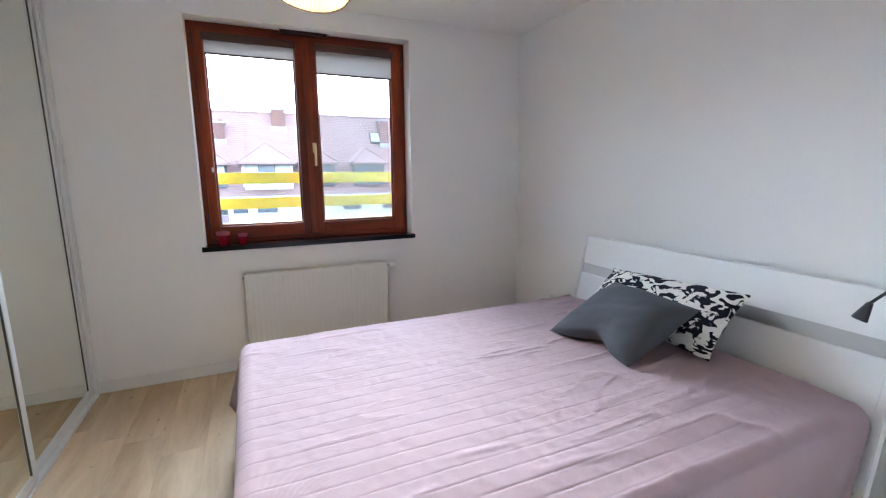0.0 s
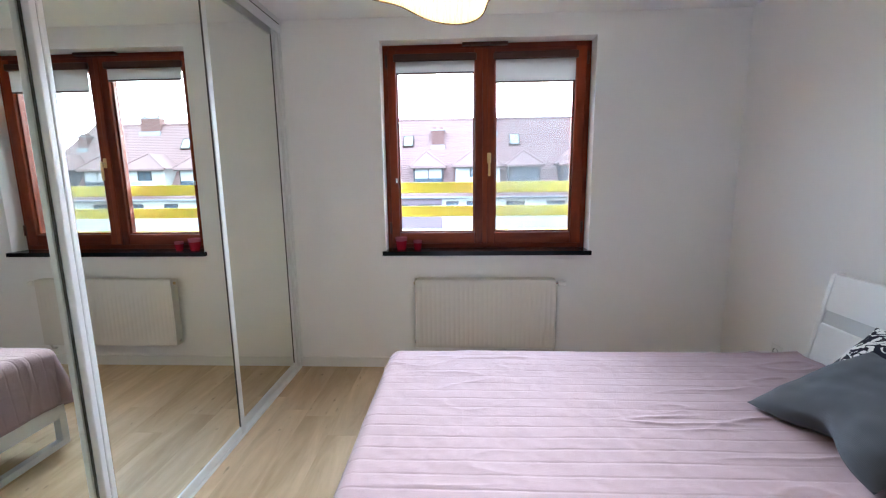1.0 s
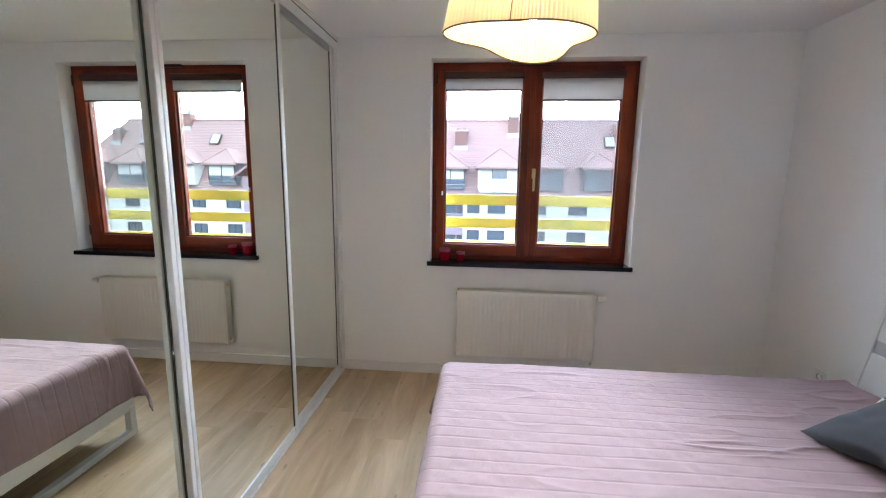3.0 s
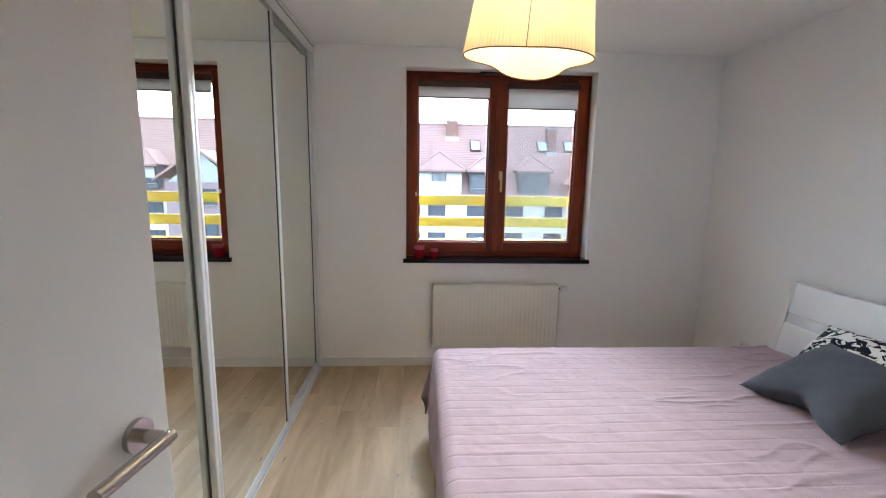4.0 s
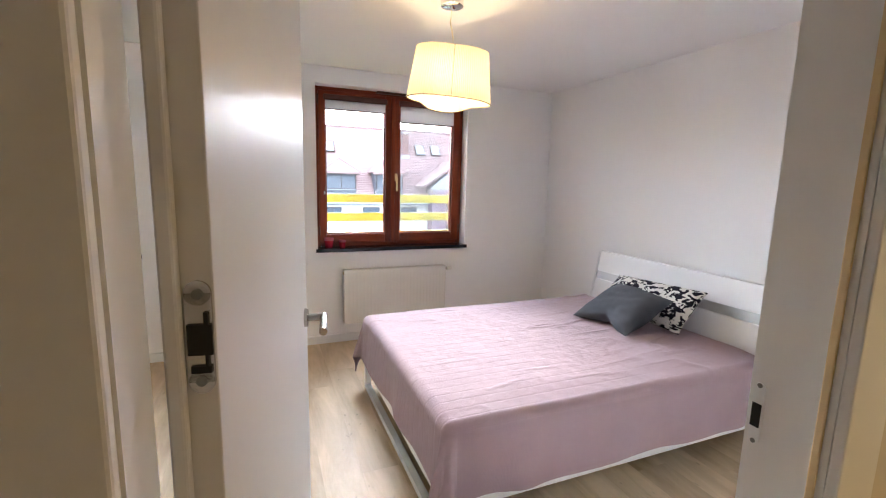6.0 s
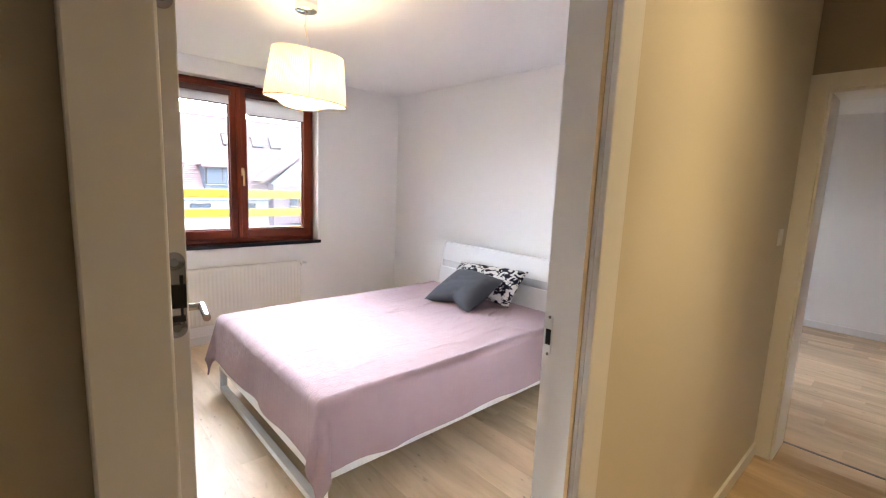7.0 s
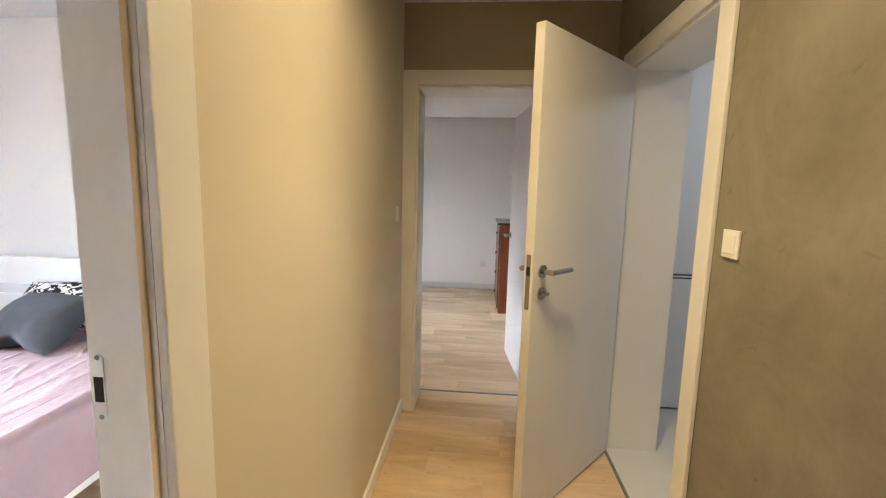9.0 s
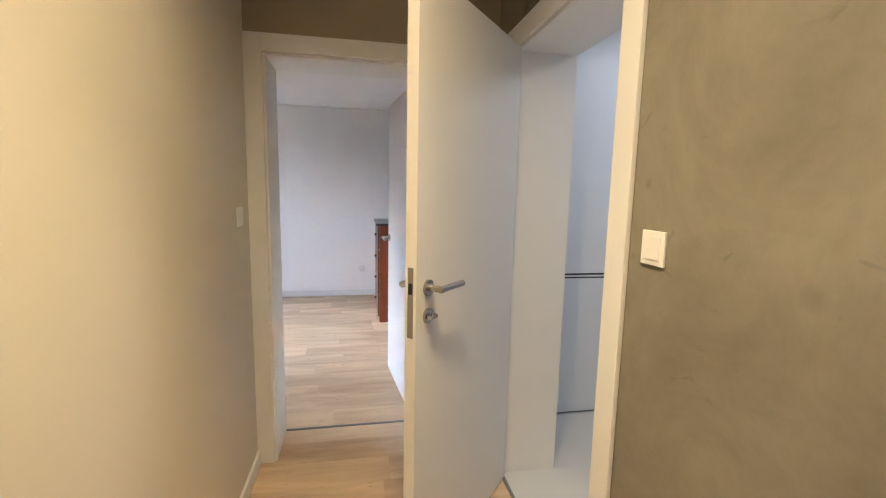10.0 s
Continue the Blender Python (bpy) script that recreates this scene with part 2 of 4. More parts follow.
def blots(name):
    """Cream cloth printed with large black painterly leaves."""
    m, n, l, p = nodes_of(name)
    tc = n.new("ShaderNodeTexCoord")
    mp = n.new("ShaderNodeMapping")
    mp.inputs["Rotation"].default_value, mp.inputs["Scale"].default_value = (0.5, 0.3, 0.6), (1.0, 0.62, 1.0)
    l.new(tc.outputs["Object"], mp.inputs["Vector"])
    a = n.new("ShaderNodeTexNoise")
    a.inputs["Scale"].default_value, a.inputs["Detail"].default_value, a.inputs["Distortion"].default_value = 25.0, 2.5, 1.3
    l.new(mp.outputs[0], a.inputs["Vector"])
    ramp = n.new("ShaderNodeValToRGB")
    e = ramp.color_ramp.elements
    e[0].position, e[0].color = 0.485, (0.012, 0.012, 0.022, 1)
    e[1].position, e[1].color = 0.51, (0.70, 0.68, 0.64, 1)
    l.new(a.outputs["Fac"], ramp.inputs[0])
    l.new(ramp.outputs[0], p.inputs["Base Color"])
    p.inputs["Roughness"].default_value = 0.9
    p.inputs["Specular IOR Level"].default_value = 0.15
    return m


def plain(name, colour, rough=0.5, metal=0.0, emit=0.0):
    m, n, l, p = nodes_of(name)
    p.inputs["Base Color"].default_value, p.inputs["Roughness"].default_value, p.inputs["Metallic"].default_value = (*colour, 1), rough, metal
    if emit:
        p.inputs["Emission Color"].default_value, p.inputs["Emission Strength"].default_value = (*colour, 1), emit
    return m


WALL = surface("white_wall_paint", (0.885, 0.882, 0.875), 0.75, scale=1.5, vary=0.025, fine=260, bump=0.10)
CEIL = surface("ceiling_paint", (0.87, 0.87, 0.87), 0.85, scale=1.2, vary=0.02, fine=240, bump=0.06)
BEIGE = surface("corridor_beige_paint", (0.635, 0.59, 0.49), 0.6, scale=1.4, vary=0.03, fine=260, bump=0.10)
TAUPE = surface("corridor_taupe_paint", (0.37, 0.32, 0.232), 0.6, scale=1.4, vary=0.03, fine=260, bump=0.10)
CONCRETE = plaster("concrete_plaster", (0.158, 0.142, 0.108), (0.260, 0.236, 0.186))
TRIM = surface("white_trim_lacquer", (0.80, 0.80, 0.79), 0.38, scale=3, vary=0.02, fine=60, bump=0.02)
DOOR = surface("white_door_laminate", (0.66, 0.645, 0.615), 0.42, scale=2, vary=0.02, fine=40, bump=0.0, rough_vary=0.015, spec=0.26)
OAK = wood("pale_oak_laminate", (0.39, 0.272, 0.148), (0.72, 0.560, 0.370), 0.46, axis=1, stretch=6.0, scale=1.3, knots=True)
OAK.node_tree.nodes["Principled BSDF"].inputs["Specular IOR Level"].default_value = 0.36
UNDER = surface("screed", (0.20, 0.17, 0.13), 0.9, vary=0.1)
BATH_TILE = surface("pale_grey_floor_tile", (0.58, 0.58, 0.56), 0.38, scale=5, vary=0.06, fine=50, bump=0.03)
GRANITE = surface("black_granite", (0.008, 0.009, 0.013), 0.10, scale=90, vary=0.5, fine=200, bump=0.0, spec=0.25, rough_vary=0.03)
MAHOG = wood("mahogany_window_stain", (0.065, 0.008, 0.0015), (0.235, 0.036, 0.005), 0.46, axis=2, stretch=10, scale=2.5)
MAHOG_H = wood("mahogany_window_stain_across", (0.065, 0.008, 0.0015), (0.235, 0.036, 0.005), 0.46, axis=0, stretch=10, scale=2.5)
for stain in (MAHOG, MAHOG_H):
    stain.node_tree.nodes["Principled BSDF"].inputs["Specular IOR Level"].default_value = 0.28
DARKWOOD = plain("dark_brown_plastic", (0.055, 0.011, 0.005), 0.4)
BLIND = shade_cloth("blind_cloth", (0.62, 0.61, 0.60), 0.18)
RAD = surface("radiator_enamel", (0.74, 0.725, 0.67), 0.38, scale=3, vary=0.02, fine=80, bump=0.02)
# dark grey that carries the shadow of gaps and closed interiors in its colour
GAP_SHADOW = plain("dark_gap_shadow", (0.10, 0.10, 0.09), 0.7)
ALU = surface("satin_aluminium", (0.80, 0.81, 0.81), 0.38, metal=0.25, scale=8, vary=0.04, fine=300, bump=0.03)
# darker copy of the aluminium, with shade mixed into its colour
ALU_SHADED = surface("shaded_wardrobe_profile", (0.56, 0.565, 0.565), 0.4, metal=0.4, scale=8, vary=0.05, fine=300, bump=0.03)
ALU_DARK = plain("dark_profile_groove", (0.20, 0.205, 0.20), 0.5, 0.4)
MIRROR = plain("silvered_mirror", (0.845, 0.86, 0.79), 0.004, 1.0)
STEEL = surface("brushed_steel", (0.44, 0.42, 0.39), 0.24, metal=1.0, scale=20, vary=0.06, fine=500, bump=0.04, rough_vary=0.025)
CHROME = plain("chrome", (0.75, 0.75, 0.76), 0.06, 1.0)
BRASS = plain("pale_brass", (0.66, 0.50, 0.26), 0.3, 1.0)
BLACK = plain("black_void", (0.008, 0.008, 0.008), 0.8)
BLACKP = plain("black_plastic", (0.02, 0.02, 0.022), 0.4)
# rubber of the door gaskets, also the painted shadow of the top track
GASKET_SHADOW = plain("dark_gasket_and_shadow", (0.075, 0.075, 0.072), 0.6)
PLASTIC = plain("white_plastic", (0.80, 0.80, 0.78), 0.3)
SEAL = plain("honey_rubber_seal", (0.72, 0.56, 0.30), 0.5)
BEDWHITE = surface("white_bed_foil", (0.80, 0.80, 0.80), 0.37, scale=3, vary=0.02, fine=60, bump=0.02)
SILVER = surface("brushed_silver_strip", (0.55, 0.55, 0.55), 0.37, metal=0.9, scale=12, vary=0.05, fine=400, bump=0.03)
PINK = weave("pink_coverlet_cotton", (0.362, 0.263, 0.284), vary=0.07, sheen=0.12)
MATTRESS = weave("mattress_ticking", (0.7, 0.69, 0.67))
SLATE = weave("slate_grey_cotton", (0.070, 0.074, 0.083), vary=0.12, sheen=0.04)
PRINT = blots("black_and_cream_print")
SHADE = shade_cloth("cream_pleated_shade", (0.88, 0.77, 0.55), 0.28, 120)
WIRE = plain("shade_rim_thread", (0.09, 0.055, 0.022), 0.8)
CORD = plain("cream_cord", (0.75, 0.68, 0.5), 0.6)
BULBM = plain("lit_bulb", (1.0, 0.80, 0.50), 0.4, 0.0, 18.0)
PANE = glass("window_glass", (0.97, 0.99, 0.98), 0.965)
SCREEN = mesh_screen("insect_screen_mesh", (0.30, 0.305, 0.31), 0.28)
REDGLASS = plain("ruby_glass", (0.30, 0.008, 0.022), 0.08)
RIMGLASS = plain("clear_pink_rim", (0.38, 0.10, 0.13), 0.08)
WAX = plain("red_wax", (0.42, 0.03, 0.05), 0.5)
YELLOW = surface("yellow_railing_paint", (0.56, 0.50, 0.04), 0.5, scale=3, vary=0.05, fine=90, bump=0.05)
GALV = surface("galvanised_post", (0.42, 0.45, 0.49), 0.45, metal=0.6, vary=0.08)
CABINET = surface("white_bathroom_front", (0.74, 0.76, 0.79), 0.38, vary=0.02, bump=0.02)
REDWOOD = wood("red_brown_dresser_veneer", (0.16, 0.034, 0.010), (0.34, 0.085, 0.026), 0.38, axis=2, stretch=9, scale=2.0, coat=0.2)
DRESSER_TOP = surface("dark_dresser_top", (0.10, 0.085, 0.075), 0.18, vary=0.1)
BROWNWOOD = wood("dresser_front_veneer", (0.11, 0.045, 0.02), (0.22, 0.10, 0.05), 0.4, axis=0, stretch=9, scale=2.0)
RENDER_WHITE = surface("white_facade_render", (0.78, 0.76, 0.70), 0.9, scale=0.4, vary=0.06, fine=30, bump=0.1)
MAUVE = surface("mauve_facade_render", (0.33, 0.24, 0.27), 0.9, scale=0.4, vary=0.06, fine=30, bump=0.1)
ROOF = surface("clay_roof_tile", (0.37, 0.238, 0.218), 0.8, scale=1.2, vary=0.16, fine=9, bump=0.1)
BRICK = surface("red_chimney_brick", (0.24, 0.13, 0.11), 0.85, scale=4, vary=0.15, fine=20, bump=0.2)
FLASH = plain("zinc_flashing", (0.45, 0.46, 0.47), 0.45, 0.4)
BROWN = plain("brown_window_frame", (0.07, 0.045, 0.03), 0.5)
FARGLASS = plain("far_window_glass", (0.10, 0.12, 0.15), 0.12)
SKYGLASS = plain("skylight_glass", (0.55, 0.62, 0.70), 0.08)
CURTAIN = plain("far_net_curtain", (0.62, 0.60, 0.58), 0.9)
SHUTTER = plain("grey_roller_shutter", (0.15, 0.155, 0.175), 0.6)
ASPHALT = surface("asphalt", (0.06, 0.06, 0.06), 0.9, scale=0.3, vary=0.2)


# ---- mesh helpers ----
def box(bm, x0, y0, z0, x1, y1, z1, bevel=0.0, segments=2):
    m = Matrix.Translation(((x0 + x1) / 2, (y0 + y1) / 2, (z0 + z1) / 2)) @ Matrix.Diagonal((abs(x1 - x0), abs(y1 - y0), abs(z1 - z0), 1))
    made = bmesh.ops.create_cube(bm, size=1, matrix=m)["verts"]
    if bevel:
        edges = list({e for v in made for e in v.link_edges})
        bmesh.ops.bevel(bm, geom=edges, offset=bevel, segments=segments, affect="EDGES", profile=0.5)
    return bm


def boxes(*rows, bevel=0.0):
    bm = bmesh.new()
    for r in rows:
        box(bm, *r, bevel=bevel)
    return bm


def rod(bm, a, b, r, r2=None, n=16):
    a, b = Vector(a), Vector(b)
    m = Matrix.Translation((a + b) / 2) @ (b - a).to_track_quat("Z", "Y").to_matrix().to_4x4()
    bmesh.ops.create_cone(bm, cap_ends=True, segments=n, radius1=r, radius2=r if r2 is None else r2, depth=(b - a).length, matrix=m)
    return bm


def lathe(profile, n=32, centre=(0, 0)):
    """A turned shape from (radius, height) pairs."""
    bm = bmesh.new()
    rings = [[bm.verts.new((centre[0] + r * math.cos(2 * math.pi * i / n), centre[1] + r * math.sin(2 * math.pi * i / n), z)) for i in range(n)] for r, z in profile]
    for a, b in zip(rings, rings[1:]):
        for i in range(n):
            bm.faces.new((a[i], a[(i + 1) % n], b[(i + 1) % n], b[i]))
    return bm


def tube(points, r, n=10):
    """A bent round bar through points."""
    bm = bmesh.new()
    pts = [Vector(p) for p in points]
    rings = []
    for i, p in enumerate(pts):
        d = (pts[min(i + 1, len(pts) - 1)] - pts[max(i - 1, 0)]).normalized()
        q = d.to_track_quat("Z", "Y")
        rings.append([bm.verts.new(p + q @ Vector((r * math.cos(2 * math.pi * k / n), r * math.sin(2 * math.pi * k / n), 0))) for k in range(n)])
    for a, b in zip(rings, rings[1:]):
        for k in range(n):
            bm.faces.new((a[k], a[(k + 1) % n], b[(k + 1) % n], b[k]))
    bm.faces.new(rings[0][::-1])
    bm.faces.new(rings[-1])
    return bm


def part(name, bm, material, parent=None, label="", smooth=False):
    me = bpy.data.meshes.new(name)
    bmesh.ops.recalc_face_normals(bm, faces=bm.faces)
    bm.to_mesh(me)
    bm.free()
    me.materials.append(material)
    if smooth:
        for f in me.polygons:
            f.use_smooth = True
        me.set_sharp_from_angle(angle=radians(40))
    ob = new(name, me)
    ob.parent = parent
    if label:
        ob["label"] = label
    return ob


def thing(name, m, label, category, group="", kind=""):
    ob = new(name)
    ob.empty_display_size = 0.1
    ob.matrix_basis = m
    return tagged(ob, label, category, group, kind)


def built(name, bm, material, label, category, smooth=False):
    return tagged(part(name, bm, material, smooth=smooth), label, category, kind="structure")


# ---- the large structure ----
W, E, S, N, TOP, CTOP = -1.55, 2.15, -0.256, 3.225, 2.41, 2.47
CF, CR, CE = -0.375, -1.585, 2.137  # corridor: bedroom side, plaster side, far end
WX0, WX1, WZ0, WZ1 = -0.222, 1.194, 0.84, 2.272

built("wall_north", boxes((-2.8, N, 0, WX0, 3.47, 2.6), (WX1, N, 0, 3.3, 3.47, 2.6), (WX0, N, 0, WX1, 3.47, WZ0), (WX0, N, WZ1, WX1, 3.47, 2.6),
      (3.3, N, 0, 4.05, 3.47, 2.6), (4.05, N, 0, 4.55, 3.47, 0.85), (4.05, N, 2.12, 4.55, 3.47, 2.6), (4.55, N, 0, 6.0, 3.47, 2.6)), WALL, "white painted wall with the window opening", "wall")
built("wall_east", boxes((E, CF + 0.0, 0, 2.42, N, 2.6)), WALL, "white painted wall behind the bed's headboard", "wall")
built("wall_west", boxes((W - 0.2, S, 0, W, N, 2.6)), WALL, "white painted wall behind the sliding wardrobe", "wall")
built("wall_south", boxes((-2.8, -0.31, 0, -0.745, S, 2.6), (0.11, -0.31, 0, E, S, 2.6), (-0.745, -0.31, 2.06, 0.11, S, 2.6)), WALL, "white painted wall with the bedroom doorway", "wall")
built("wall_corridor_north", boxes((0.11, CF, 0, CE, -0.31, 2.6), (-0.745, CF, 2.06, 0.11, -0.31, 2.6)), BEIGE, "beige painted corridor wall beside the bedroom door", "wall")
built("wall_corridor_west", boxes((-2.8, CF, 0, -0.745, -0.31, 2.6)), TAUPE, "dark taupe corridor wall", "wall")
built("wall_corridor_end", boxes((CE, -0.452, 0, 2.42, CF, 2.6), (CE, CR - 0.28, 0, 2.42, -1.267, 2.6), (CE, -1.267, 2.03, 2.42, -0.452, 2.6)), TAUPE, "dark taupe wall at the corridor's end with a doorway", "wall")
built("wall_corridor_south", boxes((0.05, CR - 0.28, 0, 1.015, CR, 2.6), (1.885, CR - 0.28, 0, CE, CR, 2.6), (1.015, CR - 0.28, 2.06, 1.885, CR, 2.6)), CONCRETE, "grey-brown concrete plaster wall with trowel marks", "wall")
built("wall_living_east", boxes((0.22, -4.6, 0, 0.36, CR - 0.28, 2.6)), WALL, "white wall of the open living area", "wall")
built("wall_living_south", boxes((-2.8, -4.75, 0, 3.2, -4.6, 2.6)), WALL, "white wall closing the living area", "wall")
built("wall_living_west", boxes((-3.0, -4.75, 0, -2.8, 3.47, 2.6)), WALL, "white wall closing the corridor", "wall")
built("wall_bathroom_east", boxes((3.0, -4.6, 0, 3.2, CR - 0.28, 2.6)), WALL, "white bathroom wall", "wall")
built("wall_room_south", boxes((2.42, -1.86, 0, 6.0, -1.72, 2.6)), WALL, "white wall of the neighbouring room", "wall")
built("wall_room_east", boxes((5.73, -1.72, 0, 6.0, N, 2.6)), WALL, "white wall of the neighbouring room", "wall")
built("ceiling", boxes((W, S, TOP, E, N, 2.6)), CEIL, "flat white bedroom ceiling", "ceiling")
built("ceiling_corridor", boxes((-2.8, -4.6, CTOP, 0.22, CF, 2.6), (0.22, CR, CTOP, CE, CF, 2.6), (0.36, -4.6, CTOP, 3.0, CR - 0.28, 2.6)), CEIL, "flat white corridor ceiling", "ceiling")
built("ceiling_room", boxes((2.42, -1.72, TOP, 5.73, N, 2.6)), CEIL, "flat white ceiling of the neighbouring room", "ceiling")
built("slab", boxes((-3.0, -4.75, -0.25, 6.0, 3.47, -0.014)), UNDER, "screed beneath the floor boards", "slab")

FLOOR = thing("floor", pose(0, 0, 0), "pale oak laminate floor boards running towards the window", "floor", kind="structure")
built("floor_living", boxes((-2.8, -4.6, -0.014, 0.22, CR, 0)), OAK, "pale oak laminate floor of the living area", "floor")
built("floor_bathroom", boxes((0.36, -4.6, -0.014, 3.0, CR - 0.001, 0.0)), BATH_TILE, "pale grey bathroom floor tile", "floor")

# skirting
BB = 0.075
built("baseboard_window_wall", boxes((-0.872, N - 0.015, 0, E, N, BB), bevel=0.003), TRIM, "white skirting board", "baseboard")
built("baseboard_head_wall", boxes((E - 0.015, S, 0, E, N - 0.015, BB), bevel=0.003), TRIM, "white skirting board", "baseboard")
built("baseboard_door_wall", boxes((0.20, S, 0, E - 0.015, S + 0.015, BB), bevel=0.003), TRIM, "white skirting board", "baseboard")
built("baseboard_corridor", boxes((0.19, CF - 0.015, 0, CE - 0.016, CF, BB), bevel=0.003), TRIM, "white skirting board of the corridor", "baseboard")
built("baseboard_room", boxes((5.715, -1.72, 0, 5.73, N, 0.08), (2.42, -1.72, 0, 5.715, -1.705, 0.08), bevel=0.003), TRIM, "white skirting board of the neighbouring room", "baseboard")
built("threshold_room", boxes((2.418, -1.267, 0, 2.434, -0.452, 0.004)), ALU_DARK, "dark metal threshold strip", "trim")
built("threshold_bathroom", boxes((1.015, CR - 0.008, 0, 1.885, CR + 0.008, 0.004)), ALU_DARK, "dark metal threshold strip", "trim")


# ---- door frames and leaves ----
def casing(name, x0, x1, z1, width, label, y=0.0, depth=0.016, first=None):
    """Flat casing round an opening that lies in the plane y, proud towards -y."""
    root = thing(name, pose(0, 0, 0), label, "door frame", kind="structure")
    part("casing", boxes((x0 - (first or width), y - depth, 0, x0, y, z1 + width), bevel=0.003), TRIM, root)
    part("casing", boxes((x1, y - depth, 0, x1 + width, y, z1 + width), bevel=0.003), TRIM, root)
    part("casing", boxes((x0, y - depth, z1, x1, y, z1 + width), bevel=0.003), TRIM, root)
    return root


# bedroom doorway
frame_a = casing("door_frame_bedroom", -0.735, 0.0865, 2.03, 0.0965, "white lacquered frame of the bedroom door", CF, first=0.068)
part("lining", boxes((0.0865, CF, 0, 0.10, -0.350, 2.03)), TRIM, frame_a)
part("lining", boxes((0.097, -0.350, 0, 0.11, S + 0.003, 2.045)), TRIM, frame_a)
part("lining", boxes((-0.745, CF, 0, -0.733, -0.345, 2.03)), TRIM, frame_a)
part("lining", boxes((-0.748, -0.345, 0, -0.742, S + 0.003, 2.045)), TRIM, frame_a)
part("lining", boxes((-0.733, CF, 2.03, 0.082, -0.350, 2.058), (-0.742, -0.345, 2.045, 0.097, S + 0.003, 2.058)), TRIM, frame_a)
part("casing", boxes((0.11, S, 0, 0.19, S + 0.012, 2.13), bevel=0.003), TRIM, frame_a)
part("casing", boxes((-0.82, S, 0, -0.745, S + 0.012, 2.13), bevel=0.003), TRIM, frame_a)
part("casing", boxes((-0.745, S, 2.048, 0.11, S + 0.012, 2.13), bevel=0.003), TRIM, frame_a)
part("seal", boxes((0.0815, -0.366, 0, 0.0865, -0.355, 2.03), bevel=0.002), SEAL, frame_a, "honey-coloured rubber seal")
bm = boxes((0.0945, -0.2775, 1.062, 0.0975, -0.2605, 1.150))
for z in (1.062, 1.150):
    rod(bm, (0.0945, -0.269, z), (0.0975, -0.269, z), 0.0085, n=20)
strike = part("strike_plate", bm, ALU, frame_a, "steel strike plate")
# black block on the plate, painted as the dark of the hole
part("latch_hole_shade", boxes((0.093, -0.2755, 1.083, 0.095, -0.2615, 1.123)), BLACK, strike)
for z in (1.058, 1.154):
    part("screw", rod(bmesh.new(), (0.0938, -0.269, z), (0.0945, -0.269, z), 0.004, n=12), ALU_DARK, strike)


def lever(parent, x, z, y, side, way, inner=True):
    """A round-rose lever handle; side: the way out of the leaf's face along y, way: the way of the grip along x."""
    h = part("door_handle", rod(bmesh.new(), (x, y, z), (x, y + side * 0.009, z), 0.026, n=28), STEEL, parent, "brushed steel lever handle", True)
    part("neck", rod(bmesh.new(), (x, y + side * 0.009, z), (x, y + side * 0.058, z), 0.0105), STEEL, h, smooth=True)
    bm = rod(bmesh.new(), (x - way * 0.0085, y + side * 0.052, z), (x + way * 0.128, y + side * 0.058, z), 0.0105)
    part("grip", bm, STEEL, h, smooth=True)
    return h


def leaf(name, m, width, height, label, lever_z, thick=0.04, way=-1, keys=False):
    """A flush leaf hinged at x = 0; its two faces at y = 0 and y = thick."""
    root = thing(name, m, label, "door", kind="structure")
    part("leaf", boxes((0, 0, 0.012, width, thick, height), bevel=0.0015), DOOR, root)
    lever(root, width - 0.065, lever_z, 0, -1, way)
    lever(root, width - 0.065, lever_z, thick, 1, way)
    lock = part("latch_plate", boxes((width - 0.0005, thick / 2 - 0.01, lever_z - 0.15, width + 0.0015, thick / 2 + 0.01, lever_z + 0.07), bevel=0.0005), STEEL, root, "steel latch plate")
    part("latch", boxes((width + 0.001, thick / 2 - 0.006, lever_z - 0.012, width + 0.004, thick / 2 + 0.006, lever_z + 0.022)), BLACK, lock)
    if keys:
        for y, s in ((0, -1), (thick, 1)):
            k = part("key_rose", rod(bmesh.new(), (width - 0.065, y, lever_z - 0.09), (width - 0.065, y + s * 0.009, lever_z - 0.09), 0.025, n=28), STEEL, root, "steel thumb-turn rose", True)
            part("thumb_turn", boxes((width - 0.085, y + s * 0.009, lever_z - 0.096, width - 0.045, y + s * 0.03, lever_z - 0.084), bevel=0.003), STEEL, k)
    return root


a_leaf = leaf("door_bedroom", pose(-0.690, -0.237, 0, 0, 0, 79.9), 0.870, 2.03, "open white bedroom door with steel lever handles", 1.082)
part("rebate_lip", boxes((-0.013, 0.0275, 0.012, 0.0, 0.043, 2.03), bevel=0.003), DOOR, a_leaf)
for z in (0.30, 1.316, 1.715):
    plate = part("hinge_plate", rod(rod(boxes((-0.003, 0.002, z - 0.044, 0.0, 0.026, z + 0.044)), (-0.003, 0.014, z + 0.044), (0.0, 0.014, z + 0.044), 0.012), (-0.003, 0.014, z - 0.044), (0.0, 0.014, z - 0.044), 0.012), STEEL, a_leaf, "steel concealed hinge plate")
    # black pieces on the plate paint the dark of its cut-outs
    part("hinge_cut_shade", boxes((-0.006, 0.002, z - 0.016, -0.003, 0.024, z + 0.014), (-0.006, 0.006, z - 0.03, -0.003, 0.009, z - 0.016), (-0.006, 0.004, z - 0.034, -0.003, 0.022, z - 0.027), (-0.006, 0.005, z + 0.012, -0.003, 0.009, z + 0.026)), BLACK, plate)
    part("screw", rod(rod(bmesh.new(), (-0.0045, 0.014, z + 0.043), (-0.003, 0.014, z + 0.043), 0.005), (-0.0045, 0.014, z - 0.043), (-0.003, 0.014, z - 0.043), 0.005), ALU_DARK, plate)

